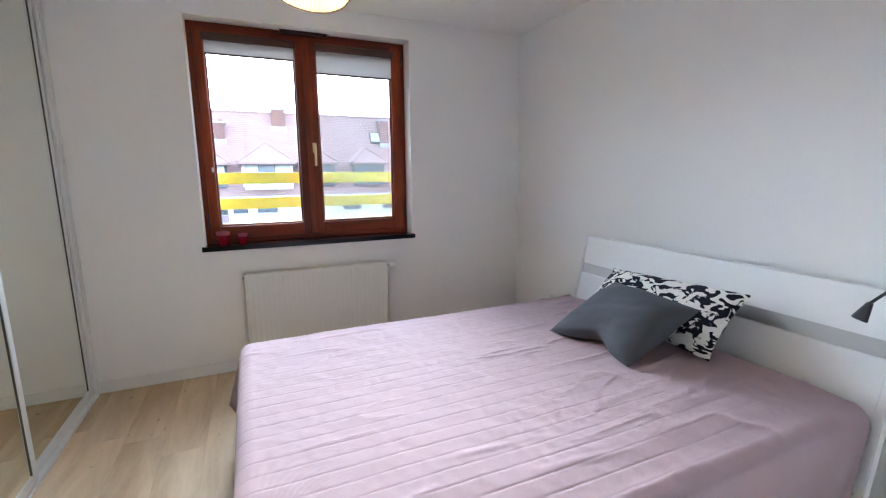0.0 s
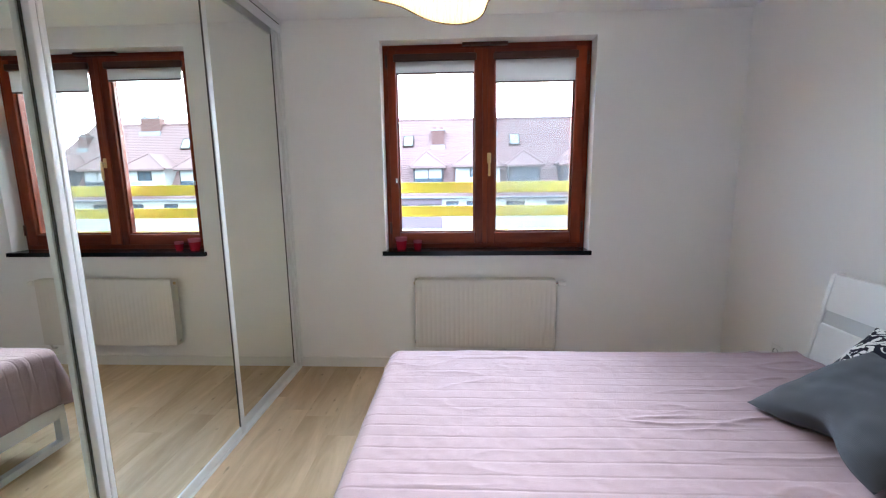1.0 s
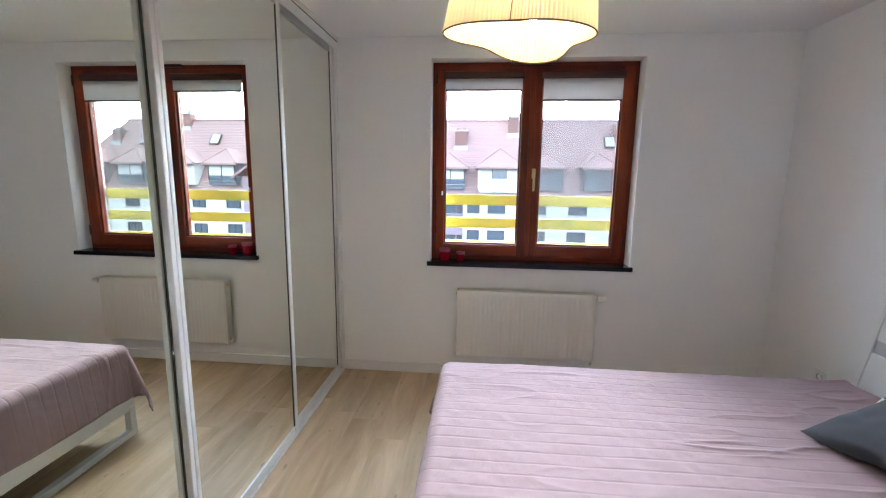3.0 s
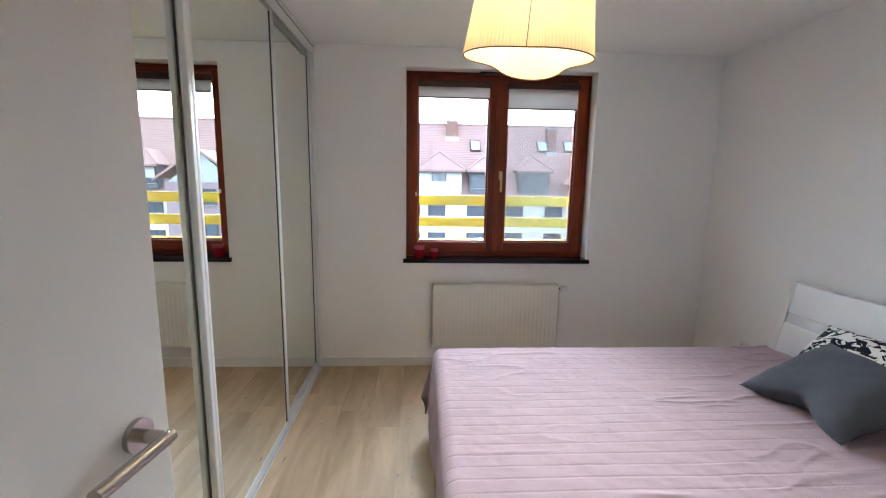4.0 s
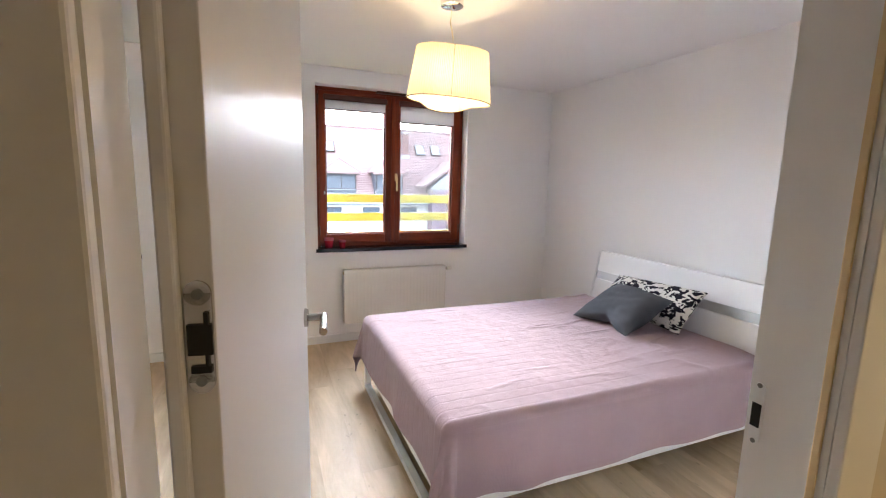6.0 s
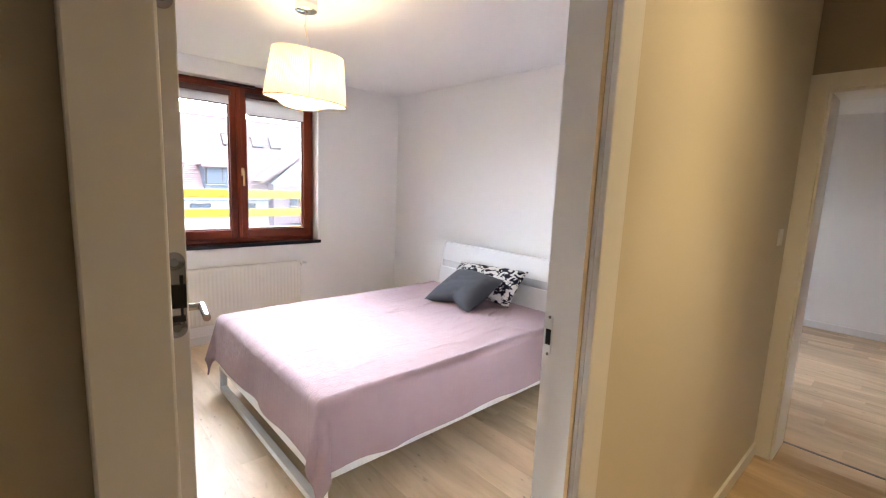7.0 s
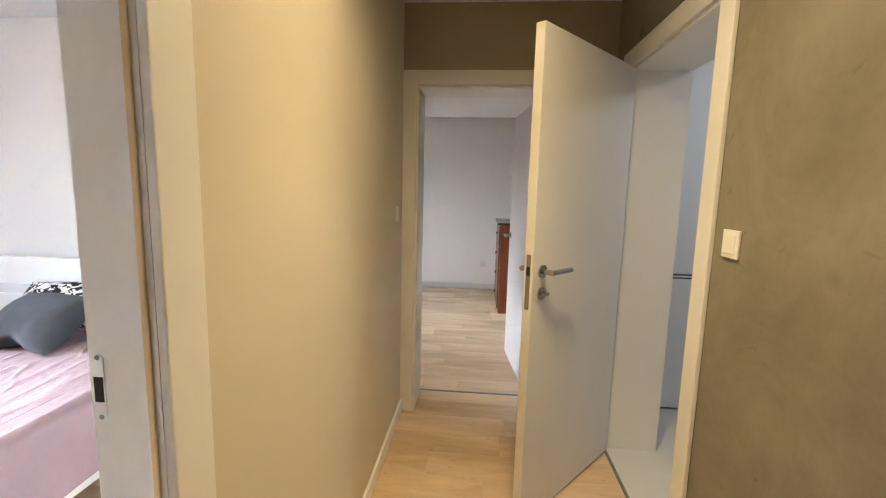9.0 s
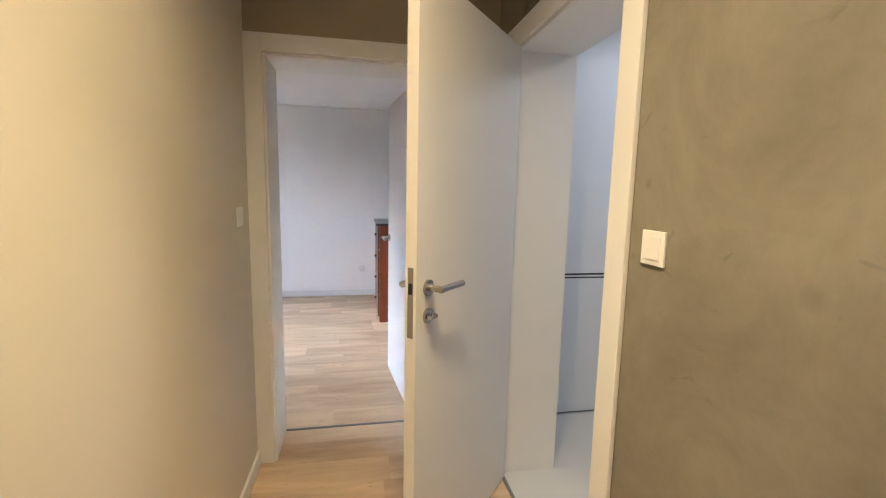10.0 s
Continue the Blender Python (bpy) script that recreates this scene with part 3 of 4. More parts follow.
# doorway at the corridor's end: built along x and turned to face the corridor
frame_b = casing("door_frame_room", 0.0, 0.815, 2.02, 0.08, "white lacquered frame at the corridor's end")
frame_b.matrix_basis = pose(CE, -0.455, 0, 0, 0, -90)
part("lining", boxes((0.0, 0.0, 0, 0.012, 0.283, 2.02)), TRIM, frame_b)
part("lining", boxes((0.803, 0.0, 0, 0.815, 0.283, 2.02)), TRIM, frame_b)
part("lining", boxes((0.012, 0.0, 2.008, 0.803, 0.283, 2.02)), TRIM, frame_b)
leaf("door_room", pose(2.465, -1.235, 0, 0, 0, 6.2), 0.80, 2.01, "open white door into the neighbouring room", 1.05)

# bathroom doorway
frame_c = casing("door_frame_bathroom", 0.0, 0.855, 2.045, 0.088, "white lacquered frame of the bathroom door")
frame_c.matrix_basis = pose(1.885, CR, 0, 0, 0, 180)
part("lining", boxes((0.0, 0.0, 0, 0.03, 0.285, 2.045)), TRIM, frame_c)
part("lining", boxes((0.84, 0.0, 0, 0.87, 0.285, 2.045)), TRIM, frame_c)
part("lining", boxes((0.03, 0.0, 2.03, 0.84, 0.285, 2.058)), TRIM, frame_c)
leaf("door_bathroom", pose(1.810, -1.585, 0, 0, 0, 139.4) @ pose(0, -0.04, 0), 0.815, 2.03, "open white bathroom door with steel lever handle and thumb turn", 1.105, keys=True)


# ---- bedroom window ----
win = thing("window_1", pose(0, 0, 0), "two-casement window with red-brown stained wooden frame", "window", kind="structure")
FY0, FY1 = 3.345, 3.42
fr = part("window_frame", boxes((WX0, FY0, WZ0 + 0.03, WX0 + 0.045, FY1, WZ1), (WX1 - 0.045, FY0, WZ0 + 0.03, WX1, FY1, WZ1), bevel=0.004), MAHOG, win)
part("rail", boxes((WX0 + 0.045, FY0, WZ0 + 0.03, WX1 - 0.045, FY1, WZ0 + 0.075), (WX0 + 0.045, FY0, WZ1 - 0.045, WX1 - 0.045, FY1, WZ1), bevel=0.004), MAHOG_H, fr)
SY = 3.327


def sash(x0, x1, gx0, gx1, blind_z):
    s = part("sash", boxes((x0, SY, 0.905, gx0, FY1 - 0.01, 2.238), (gx1, SY, 0.905, x1, FY1 - 0.01, 2.238), bevel=0.006), MAHOG, win)
    part("sash_rail", boxes((gx0, SY, 0.905, gx1, FY1 - 0.01, 0.985), (gx0, SY, 2.15, gx1, FY1 - 0.01, 2.238), bevel=0.006), MAHOG_H, s)
    bead = part("bead", boxes((gx0, SY + 0.022, 0.985, gx0 + 0.012, SY + 0.04, 2.15), (gx1 - 0.012, SY + 0.022, 0.985, gx1, SY + 0.04, 2.15),
                (gx0 + 0.012, SY + 0.022, 0.985, gx1 - 0.012, SY + 0.04, 0.997), bevel=0.003), MAHOG, s)
    p = part("pane", boxes((gx0 + 0.002, 3.385, 0.987, gx1 - 0.002, 3.389, 2.148)), PANE, s)
    p.visible_shadow = False
    c = thing("roller_blind", pose(0, 0, 0), "small roller blind drawn nearly up in a brown cassette", "blind", "window blinds")
    part("cassette", boxes((gx0 - 0.012, SY - 0.026, 2.158, gx1 + 0.012, SY, 2.205), bevel=0.008), DARKWOOD, c)
    part("cloth", boxes((gx0 + 0.003, SY - 0.006, blind_z + 0.012, gx1 - 0.003, SY - 0.003, 2.160)), BLIND, c, "pale grey blind cloth")
    part("bottom_bar", boxes((gx0 + 0.006, SY - 0.010, blind_z, gx1 - 0.006, SY + 0.001, blind_z + 0.012), bevel=0.002), DARKWOOD, c)
    return s


left_sash = sash(WX0 + 0.033, 0.479, -0.132, 0.409, 2.074)
right_sash = sash(0.481, WX1 - 0.033, 0.549, 1.089, 2.006)
part("cover_strip", boxes((0.462, SY - 0.012, 0.91, 0.497, SY, 2.235), bevel=0.004), MAHOG, right_sash)
wh = part("window_handle", boxes((0.495, SY - 0.012, 1.475, 0.523, SY, 1.545), bevel=0.004), BRASS, right_sash, "pale brass window handle")
part("grip", boxes((0.501, SY - 0.05, 1.385, 0.517, SY - 0.036, 1.52), (0.503, SY - 0.04, 1.503, 0.515, SY - 0.01, 1.517), bevel=0.004), BRASS, wh)
for x in (WX0 + 0.028, WX1 - 0.028):
    for z in (1.02, 2.16):
        part("hinge", rod(bmesh.new(), (x, SY - 0.006, z - 0.04), (x, SY - 0.006, z + 0.04), 0.008), DARKWOOD, win, smooth=True)
part("blind_stop", boxes((-0.150, SY - 0.014, 1.345, -0.140, SY, 1.375), bevel=0.002), PLASTIC, left_sash)
part("insect_screen", boxes((0.50, 3.432, 0.93, 1.15, 3.434, 2.2)), SCREEN, win, "grey insect screen mesh").visible_shadow = False
tagged(part("vent_grille", boxes((0.325, 3.305, 2.252, 0.631, 3.345, 2.271), (0.345, 3.298, 2.256, 0.611, 3.305, 2.266), bevel=0.003), DARKWOOD),
       "dark brown trickle vent on the window head", "vent", kind="structure")
tagged(part("window_sill", boxes((-0.24, 3.19, WZ0, 1.207, 3.228, WZ0 + 0.03), (WX0 + 0.002, 3.228, WZ0, WX1 - 0.002, 3.36, WZ0 + 0.03), bevel=0.0), GRANITE),
       "polished black granite window sill", "window sill", kind="structure")

# window of the neighbouring room: unseen, added and sized to let daylight in
win2 = thing("window_2", pose(0, 0, 0), "assumed unseen red-brown wooden window that lights the neighbouring room", "window", kind="structure")
part("window_frame", boxes((4.05, FY0, 0.85, 4.11, FY1, 2.12), (4.49, FY0, 0.85, 4.55, FY1, 2.12), (4.11, FY0, 0.85, 4.49, FY1, 0.92), (4.11, FY0, 2.05, 4.49, FY1, 2.12), bevel=0.004), MAHOG, win2)


# ---- mirror wardrobe ----
ward = thing("wardrobe", pose(0, 0, 0), "built-in wardrobe with mirrored sliding doors in aluminium profiles", "wardrobe")
part("top_track", boxes((-1.0, S + 0.02, 2.348, -0.868, 3.222, 2.378), (-0.874, S + 0.02, 2.316, -0.868, 3.19, 2.348), bevel=0.002), ALU, ward, "aluminium top track")
# thin dark strips stand for the shadow between track and mirrors
part("track_shadow", boxes((-0.90, S + 0.02, 2.3455, -0.876, 3.19, 2.3475), (-0.8675, S + 0.02, 2.373, -0.8655, 3.19, 2.3775)), GASKET_SHADOW, ward, "dark strips painted as the shadow along the top track")
part("top_fascia", boxes((-1.0, S + 0.02, 2.378, -0.862, 3.222, TOP - 0.002), bevel=0.002), TRIM, ward, "white filler strip below the ceiling")
part("bottom_track", boxes((-0.96, S + 0.02, 0, -0.872, 3.19, 0.011), (-0.876, S + 0.02, 0.011, -0.872, 3.19, 0.018), (-0.898, S + 0.02, 0.011, -0.8955, 3.19, 0.013)), ALU, ward, "aluminium bottom track")
# no groove is cut: a raised black strip gives its shade
part("bottom_groove_shade", boxes((-0.8795, S + 0.02, 0.011, -0.8762, 3.19, 0.0128)), BLACKP, ward, "black strip painted as the shade in the bottom track's groove")
part("end_profile", boxes((-0.96, 3.204, 0, -0.874, 3.222, 2.348), (-0.897, 3.177, 0.018, -0.880, 3.204, 2.345), bevel=0.003), ALU, ward, "grey aluminium wall profile")
# dark sheet painted as the unlit inside of the wardrobe
part("dark_backing", boxes((-0.97, S + 0.02, 0.02, -0.96, 3.19, 2.345)), GAP_SHADOW, ward)


def sliding(y0, y1, x):
    d = part("sliding_door", boxes((x - 0.0115, y0 + 0.03, 0.05, x - 0.008, y1 - 0.02, 2.31)), ALU_SHADED, ward)
    for a, b in ((y0, y0 + 0.022), (y0 + 0.025, y0 + 0.045), (y1 - 0.036, y1)):
        part("stile", boxes((x - 0.016, a, 0.014, x + 0.006, b, 2.345), bevel=0.004), ALU, d, "satin aluminium stile")
    part("gasket", boxes((x - 0.010, y0 + 0.021, 0.02, x + 0.002, y0 + 0.026, 2.34)), ALU_DARK, d)
    part("gasket", boxes((x - 0.004, y0 + 0.0445, 0.062, x + 0.0015, y0 + 0.048, 2.30)), GASKET_SHADOW, d, "black rubber gasket")
    part("gasket", boxes((x - 0.004, y1 - 0.040, 0.062, x + 0.0015, y1 - 0.0355, 2.30)), GASKET_SHADOW, d, "black rubber gasket")
    part("bottom_rail", boxes((x - 0.011, y0 + 0.045, 0.014, x + 0.003, y1 - 0.036, 0.062), bevel=0.003), ALU, d)
    # top rail is greyed for the shadow that the track throws on it
    part("top_rail", boxes((x - 0.011, y0 + 0.045, 2.30, x + 0.003, y1 - 0.036, 2.345), bevel=0.003), ALU_SHADED, d, "top rail in a grey that includes the track's shadow")
    part("mirror", boxes((x - 0.008, y0 + 0.045, 0.062, x - 0.002, y1 - 0.036, 2.30)), MIRROR, d, "clear mirror glass")


sliding(2.31, 3.176, -0.905)
sliding(1.455, 2.355, -0.882)
sliding(0.60, 1.495, -0.905)
sliding(S + 0.03, 0.645, -0.882)


# ---- radiator ----
rad = thing("radiator", pose(0, 0, 0), "white steel panel radiator below the window", "radiator")
RX0, RX1, RZ0, RZ1, RY = -0.012, 0.958, 0.19, 0.682, 3.118
bm = bmesh.new()
nx = 180
rows = []
for z in (RZ0, RZ0 + 0.012, RZ0 + 0.03, RZ1 - 0.03, RZ1 - 0.012, RZ1):
    row = []
    for i in range(nx + 1):
        u = i / nx
        x = RX0 + 0.012 + u * (RX1 - RX0 - 0.024)
        dep = 0.0 if z in (RZ0, RZ1) else (0.004 if z in (RZ0 + 0.012, RZ1 - 0.012) else 0.004 + 0.0019 * max(0, math.sin(2 * math.pi * u * 29)))
        row.append(bm.verts.new((x, RY + 0.008 - dep, z)))
    rows.append(row)
for a, b in zip(rows, rows[1:]):
    for i in range(nx):
        bm.faces.new((a[i], a[i + 1], b[i + 1], b[i]))
part("front_panel", bm, RAD, rad, smooth=True)
part("rear_panel", boxes((RX0 + 0.02, RY + 0.062, RZ0 + 0.01, RX1 - 0.02, RY + 0.074, RZ1 - 0.02), bevel=0.004), RAD, rad)
part("side_cover", boxes((RX0, RY + 0.004, RZ0 + 0.005, RX0 + 0.013, RY + 0.078, RZ1), bevel=0.003), RAD, rad)
part("side_cover", boxes((RX1 - 0.013, RY + 0.004, RZ0 + 0.005, RX1, RY + 0.078, RZ1), bevel=0.003), RAD, rad)
part("top_grille", boxes(*[(RX0 + 0.014, RY + 0.010 + k * 0.016, RZ1 - 0.006, RX1 - 0.014, RY + 0.018 + k * 0.016, RZ1) for k in range(5)]), RAD, rad)
# solid dark box in place of the shade between the radiator panels
part("inner", boxes((RX0 + 0.015, RY + 0.012, RZ0 + 0.02, RX1 - 0.015, RY + 0.06, RZ1 - 0.02)), GAP_SHADOW, rad, "dark filler for the shade in the convector gap")
part("bracket", boxes((RX0 + 0.12, RY + 0.074, RZ0 + 0.05, RX0 + 0.15, N, RZ1 - 0.05)), RAD, rad)
part("bracket", boxes((RX1 - 0.15, RY + 0.074, RZ0 + 0.05, RX1 - 0.12, N, RZ1 - 0.05)), RAD, rad)
valve = part("valve", rod(bmesh.new(), (RX1, RY + 0.04, 0.652), (RX1 + 0.03, RY + 0.04, 0.652), 0.010), CHROME, rad, smooth=True)
part("thermostat_head", rod(rod(bmesh.new(), (RX1 + 0.022, RY + 0.03, 0.652), (RX1 + 0.045, RY + 0.03, 0.652), 0.019, 0.021), (RX1 + 0.045, RY + 0.03, 0.652), (RX1 + 0.068, RY + 0.03, 0.652), 0.021, 0.016), PLASTIC, valve, "white thermostatic head", True)
for z in (RZ0 + 0.03, RZ1 - 0.03):
    part("plug", rod(bmesh.new(), (RX0 - 0.008, RY + 0.04, z), (RX0, RY + 0.04, z), 0.011), BRASS if z > 0.4 else CHROME, rad, smooth=True)
part("pipe", tube([(RX1 + 0.012, RY + 0.05, 0.65), (RX1 + 0.012, RY + 0.055, 0.4), (RX1 + 0.012, RY + 0.055, 0.2), (RX1 + 0.012, RY + 0.075, 0.14), (RX1 + 0.012, N, 0.13)], 0.008), RAD, rad, smooth=True)


# ---- bed ----
BX0, BX1, BY0, BY1 = -0.015, 1.93, 0.745, 2.255
bed = thing("bed", pose(0, 0, 0), "white double bed with slanted headboard and silver inlay strip", "bed")
part("side_rail", boxes((BX0 + 0.03, BY0, 0.155, BX1, BY0 + 0.022, 0.36), bevel=0.003), BEDWHITE, bed)
part("side_rail", boxes((BX0 + 0.03, BY1 - 0.022, 0.155, BX1, BY1, 0.36), bevel=0.003), BEDWHITE, bed)
part("foot_rail", boxes((BX0, BY0, 0.155, BX0 + 0.028, BY1, 0.36), bevel=0.003), BEDWHITE, bed)
for y in (BY0, BY1 - 0.04):
    part("leg", boxes((BX0 - 0.004, y, 0.035, BX0 + 0.036, y + 0.04, 0.176), bevel=0.003), BEDWHITE, bed)
    part("leg", boxes((BX1 - 0.03, y, 0.0, BX1 + 0.02, y + 0.04, 0.36), bevel=0.003), BEDWHITE, bed)
part("foot_bar", boxes((BX0 - 0.004, BY0, 0.0, BX0 + 0.036, BY1, 0.035), bevel=0.003), BEDWHITE, bed, "white floor runner joining the foot legs")
part("slat_base", boxes((BX0 + 0.03, BY0 + 0.03, 0.27, BX1 - 0.01, BY1 - 0.03, 0.31)), GAP_SHADOW, bed, "dark slatted base")
part("mid_beam", boxes((BX0 + 0.03, 1.50, 0.19, BX1, 1.54, 0.27), (0.95, 1.50, 0, 0.99, 1.54, 0.19)), ALU, bed)
part("mattress", boxes((BX0 + 0.025, BY0 + 0.025, 0.31, BX1 - 0.01, BY1 - 0.025, 0.535), bevel=0.04), MATTRESS, bed, "white mattress")


HY0 = 0.70


def slant(z):
    """The headboard's front at a height."""
    return 1.893 + (z - 0.15) * 0.187


def slab(y0, y1, z0, z1, thick, proud, bevel=0.003):
    bm = bmesh.new()
    c = [(slant(z0) - proud, z0), (slant(z1) - proud, z1), (slant(z1) - proud + thick, z1 + 0.004), (slant(z0) - proud + thick, z0 + 0.004)]
    a = [bm.verts.new((x, y0, z)) for x, z in c]
    b = [bm.verts.new((x, y1, z)) for x, z in c]
    bm.faces.new(a)
    bm.faces.new(b[::-1])
    for i in range(4):
        bm.faces.new((a[i], b[i], b[(i + 1) % 4], a[(i + 1) % 4]))
    bmesh.ops.bevel(bm, geom=bm.edges[:], offset=bevel, segments=2, affect="EDGES")
    return bm


hb = part("headboard", slab(HY0 + 0.024, BY1 - 0.024, 0.755, 0.920, 0.026, 0.0), BEDWHITE, bed, "white slanted headboard panel")
part("lower_panel", slab(HY0 + 0.024, BY1 - 0.024, 0.30, 0.692, 0.026, 0.0), BEDWHITE, hb)
part("silver_strip", slab(HY0 + 0.024, BY1 - 0.024, 0.690, 0.757, 0.012, -0.009, 0.001), SILVER, hb, "brushed silver inlay strip")
part("side_post", slab(BY1 - 0.024, BY1, 0.0, 0.922, 0.05, 0.002), BEDWHITE, hb)
part("side_post", slab(HY0, HY0 + 0.024, 0.0, 0.922, 0.05, 0.002), BEDWHITE, hb)
part("cap", boxes((slant(0.5) - 0.004, BY1 - 0.03, 0.49, slant(0.5) + 0.002, BY1 - 0.010, 0.502)), BLACKP, hb)

# coverlet: a cloth laid over the mattress, hanging over the foot and both sides
QX0, QX1, QY0, QY1, QZ, HANG, HFOOT = 0.014, 1.945, BY0 + 0.027, BY1 - 0.044, 0.551, 0.375, 0.320
R = 0.047


def drape(s, t):
    """Cloth coordinates in metres to a place on the bed."""
    px, py = max(s, QX0), min(max(t, QY0), QY1)
    dx, dy = s - px, t - py
    d = math.hypot(dx, dy)
    fold = noise.noise((s * 2.3, t * 2.3, 1.7))
    fine = noise.noise((s * 7.0, t * 11.0, 4.2))
    q = ((t - QY0) / 0.0605 + 0.10 * noise.noise((s * 1.3, t * 3.0, 8.0))) % 1.0
    pucker = 0.0011 * noise.noise((s * 26.0, t * 20.0, 2.2)) + 0.0008 * noise.noise((s * 55.0, t * 34.0, 6.1))
    ironed = 1 - 0.75 * min(max((s - 0.9) / 0.6, 0.0), 1.0) * min(max((1.6 - t) / 0.4, 0.0), 1.0)
    crumple = max(0.0, noise.noise((s * 1.7, t * 1.9, 5.5)) + 0.15) * 0.010 * (1 - abs(noise.noise((s * 3.2 + t * 1.1, t * 9.0 - s * 2.0, 7.7)))) ** 9
    pleat = pucker * (0.7 + 1.4 * abs(fold)) + crumple - ironed * (0.0011 + 0.0009 * fine) * (math.exp(-((q - 1.0) / 0.075) ** 2) + math.exp(-(q / 0.055) ** 2))
    wr = 0.0
    for cx, cy, lx, ly, h, tilt in ((1.00, 1.625, 0.11, 0.009, 0.0055, 0.10), (1.10, 1.585, 0.15, 0.008, 0.0045, 0.02), (0.94, 1.59, 0.07, 0.007, 0.0045, -0.12), (1.16, 1.555, 0.10, 0.007, 0.003, 0.05), (1.30, 1.02, 0.22, 0.016, 0.004, 0.12), (1.52, 0.98, 0.16, 0.014, 0.003, 0.10),
                                    (0.62, 1.05, 0.10, 0.012, 0.004, -0.05), (0.55, 2.13, 0.10, 0.012, 0.006, 0.0), (1.25, 1.12, 0.2, 0.018, 0.003, 0.14), (0.35, 0.95, 0.08, 0.014, 0.005, 0.2), (0.85, 0.90, 0.12, 0.014, 0.004, -0.1)):
        u, v = s - cx, t - cy - tilt * (s - cx)
        wr += h * math.exp(-(u / lx) ** 2 - (v / ly) ** 2)
    z = QZ + 0.004 * fold + 0.0022 * fine + pleat + wr - 0.010 * math.exp(-((t - QY0) / 0.10) ** 2) - 0.010 * math.exp(-((QY1 - t) / 0.10) ** 2)
    tuck = min(max((s - 1.895) / 0.045, 0.0), 1.0)
    z -= 0.045 * tuck * tuck
    if d < 1e-6:
        return Vector((px, py, z))
    nx, ny = dx / d, dy / d
    ridge = pleat * nx * nx
    corner = 2 * abs(nx * ny)
    arc = R * math.pi / 2
    if d < arc:
        a = d / R
        out, down = (R + ridge) * math.sin(a), R * (1 - math.cos(a))
    else:
        e = d - arc
        flare = (0.0 if dy < 0 else 0.06) + 0.22 * corner
        out, down = R + ridge + e * flare, R + e * (1 - 0.5 * flare * flare)
        wave = math.sin(18 * (px + 0.6 * py) + 2.0 * fold) * 0.35 + math.sin(7 * (px * 0.8 + py) + 3 * fold) + 0.5 * fold
        out += (0.010 + 0.05 * corner * math.sin(5.5 * math.atan2(abs(dy), abs(dx) + 1e-9) - 0.6)) * (e / HANG) * 1.6 * wave if corner < 0.02 else (0.030 * math.sin(3 * math.pi * math.atan2(abs(dy), abs(dx) + 1e-9) / (math.pi / 2)) * e / HANG)
    px -= 0.85 * max(0.0, s - 1.86) * min(1.0, d / 0.4)
    return Vector((px + nx * out, py + ny * out, max(z - down, 0.012)))


bm = bmesh.new()
SN, TN = 200, 860
grid = []
for i in range(SN + 1):
    s = QX0 - HFOOT + (QX1 - QX0 + HFOOT) * i / SN
    grid.append([bm.verts.new(drape(s, QY0 - HANG + (QY1 - QY0 + 2 * HANG) * j / TN)) for j in range(TN + 1)])
for i in range(SN):
    for j in range(TN):
        bm.faces.new((grid[i][j], grid[i + 1][j], grid[i + 1][j + 1], grid[i][j + 1]))
hems = [[v.co.copy() for v in line] for line in ([grid[i][0] for i in range(SN + 1)], [grid[i][TN] for i in range(SN + 1)], grid[0][::3])]
cover = tagged(part("coverlet", bm, PINK, smooth=True), "pale pink pleated cotton coverlet spread over the bed", "bedspread")
for line in hems:
    part("hem", tube(line, 0.0045, 8), PINK, cover, "stitched pink hem", True)
sol = cover.modifiers.new("thickness", "SOLIDIFY")
sol.thickness, sol.offset = 0.004, 1.0


def cushion(name, material, corners, puff, label, category, pinch=0.05, seed=0, fold_in=0.0, full=0.55, rest=0.0):
    """A filled cushion between four corners, with drawn-in sides and soft dents."""
    a, b, c, d = (Vector(p) for p in corners)
    up = (b - a).cross(d - a).normalized()
    if up.z < 0:
        up = -up
    mid = (a + b + c + d) / 4
    n = 40
    bm = bmesh.new()
    sheets = []
    for side in (1, -1):
        g = []
        for i in range(n + 1):
            row = []
            for j in range(n + 1):
                u, v = i / n, j / n
                p = a.lerp(b, u).lerp(d.lerp(c, u), v)
                eu, ev = 1 - (2 * u - 1) ** 2, 1 - (2 * v - 1) ** 2
                p = p.lerp(mid, pinch * (eu * (1 - ev) ** 2 + ev * (1 - eu) ** 2))
                p = p.lerp(mid, fold_in * eu ** 4 * (1 - v) ** 2.5)
                h = puff * (max(eu, 0) * max(ev, 0)) ** full
                h *= 1 + 0.18 * noise.noise((u * 3 + seed, v * 3, side))
                h *= 1 - 1.3 * fold_in * eu ** 3 * (1 - v) ** 1.5
                crease = 0.05 * puff * noise.noise((u * 9 + seed, v * 9, 3.0 + side)) * (eu * ev) ** 0.3
                p = p + up * side * (h + crease)
                p.z = max(p.z, rest)
                row.append(p)
            g.append(row)
        sheets.append(g)
    top = [[bm.verts.new(p) for p in row] for row in sheets[0]]
    low = [[top[i][j] if i in (0, n) or j in (0, n) else bm.verts.new(sheets[1][i][j]) for j in range(n + 1)] for i in range(n + 1)]
    for g in (top, low):
        for i in range(n):
            for j in range(n):
                bm.faces.new((g[i][j], g[i + 1][j], g[i + 1][j + 1], g[i][j + 1]))
    return tagged(part(name, bm, material, smooth=True), label, category)


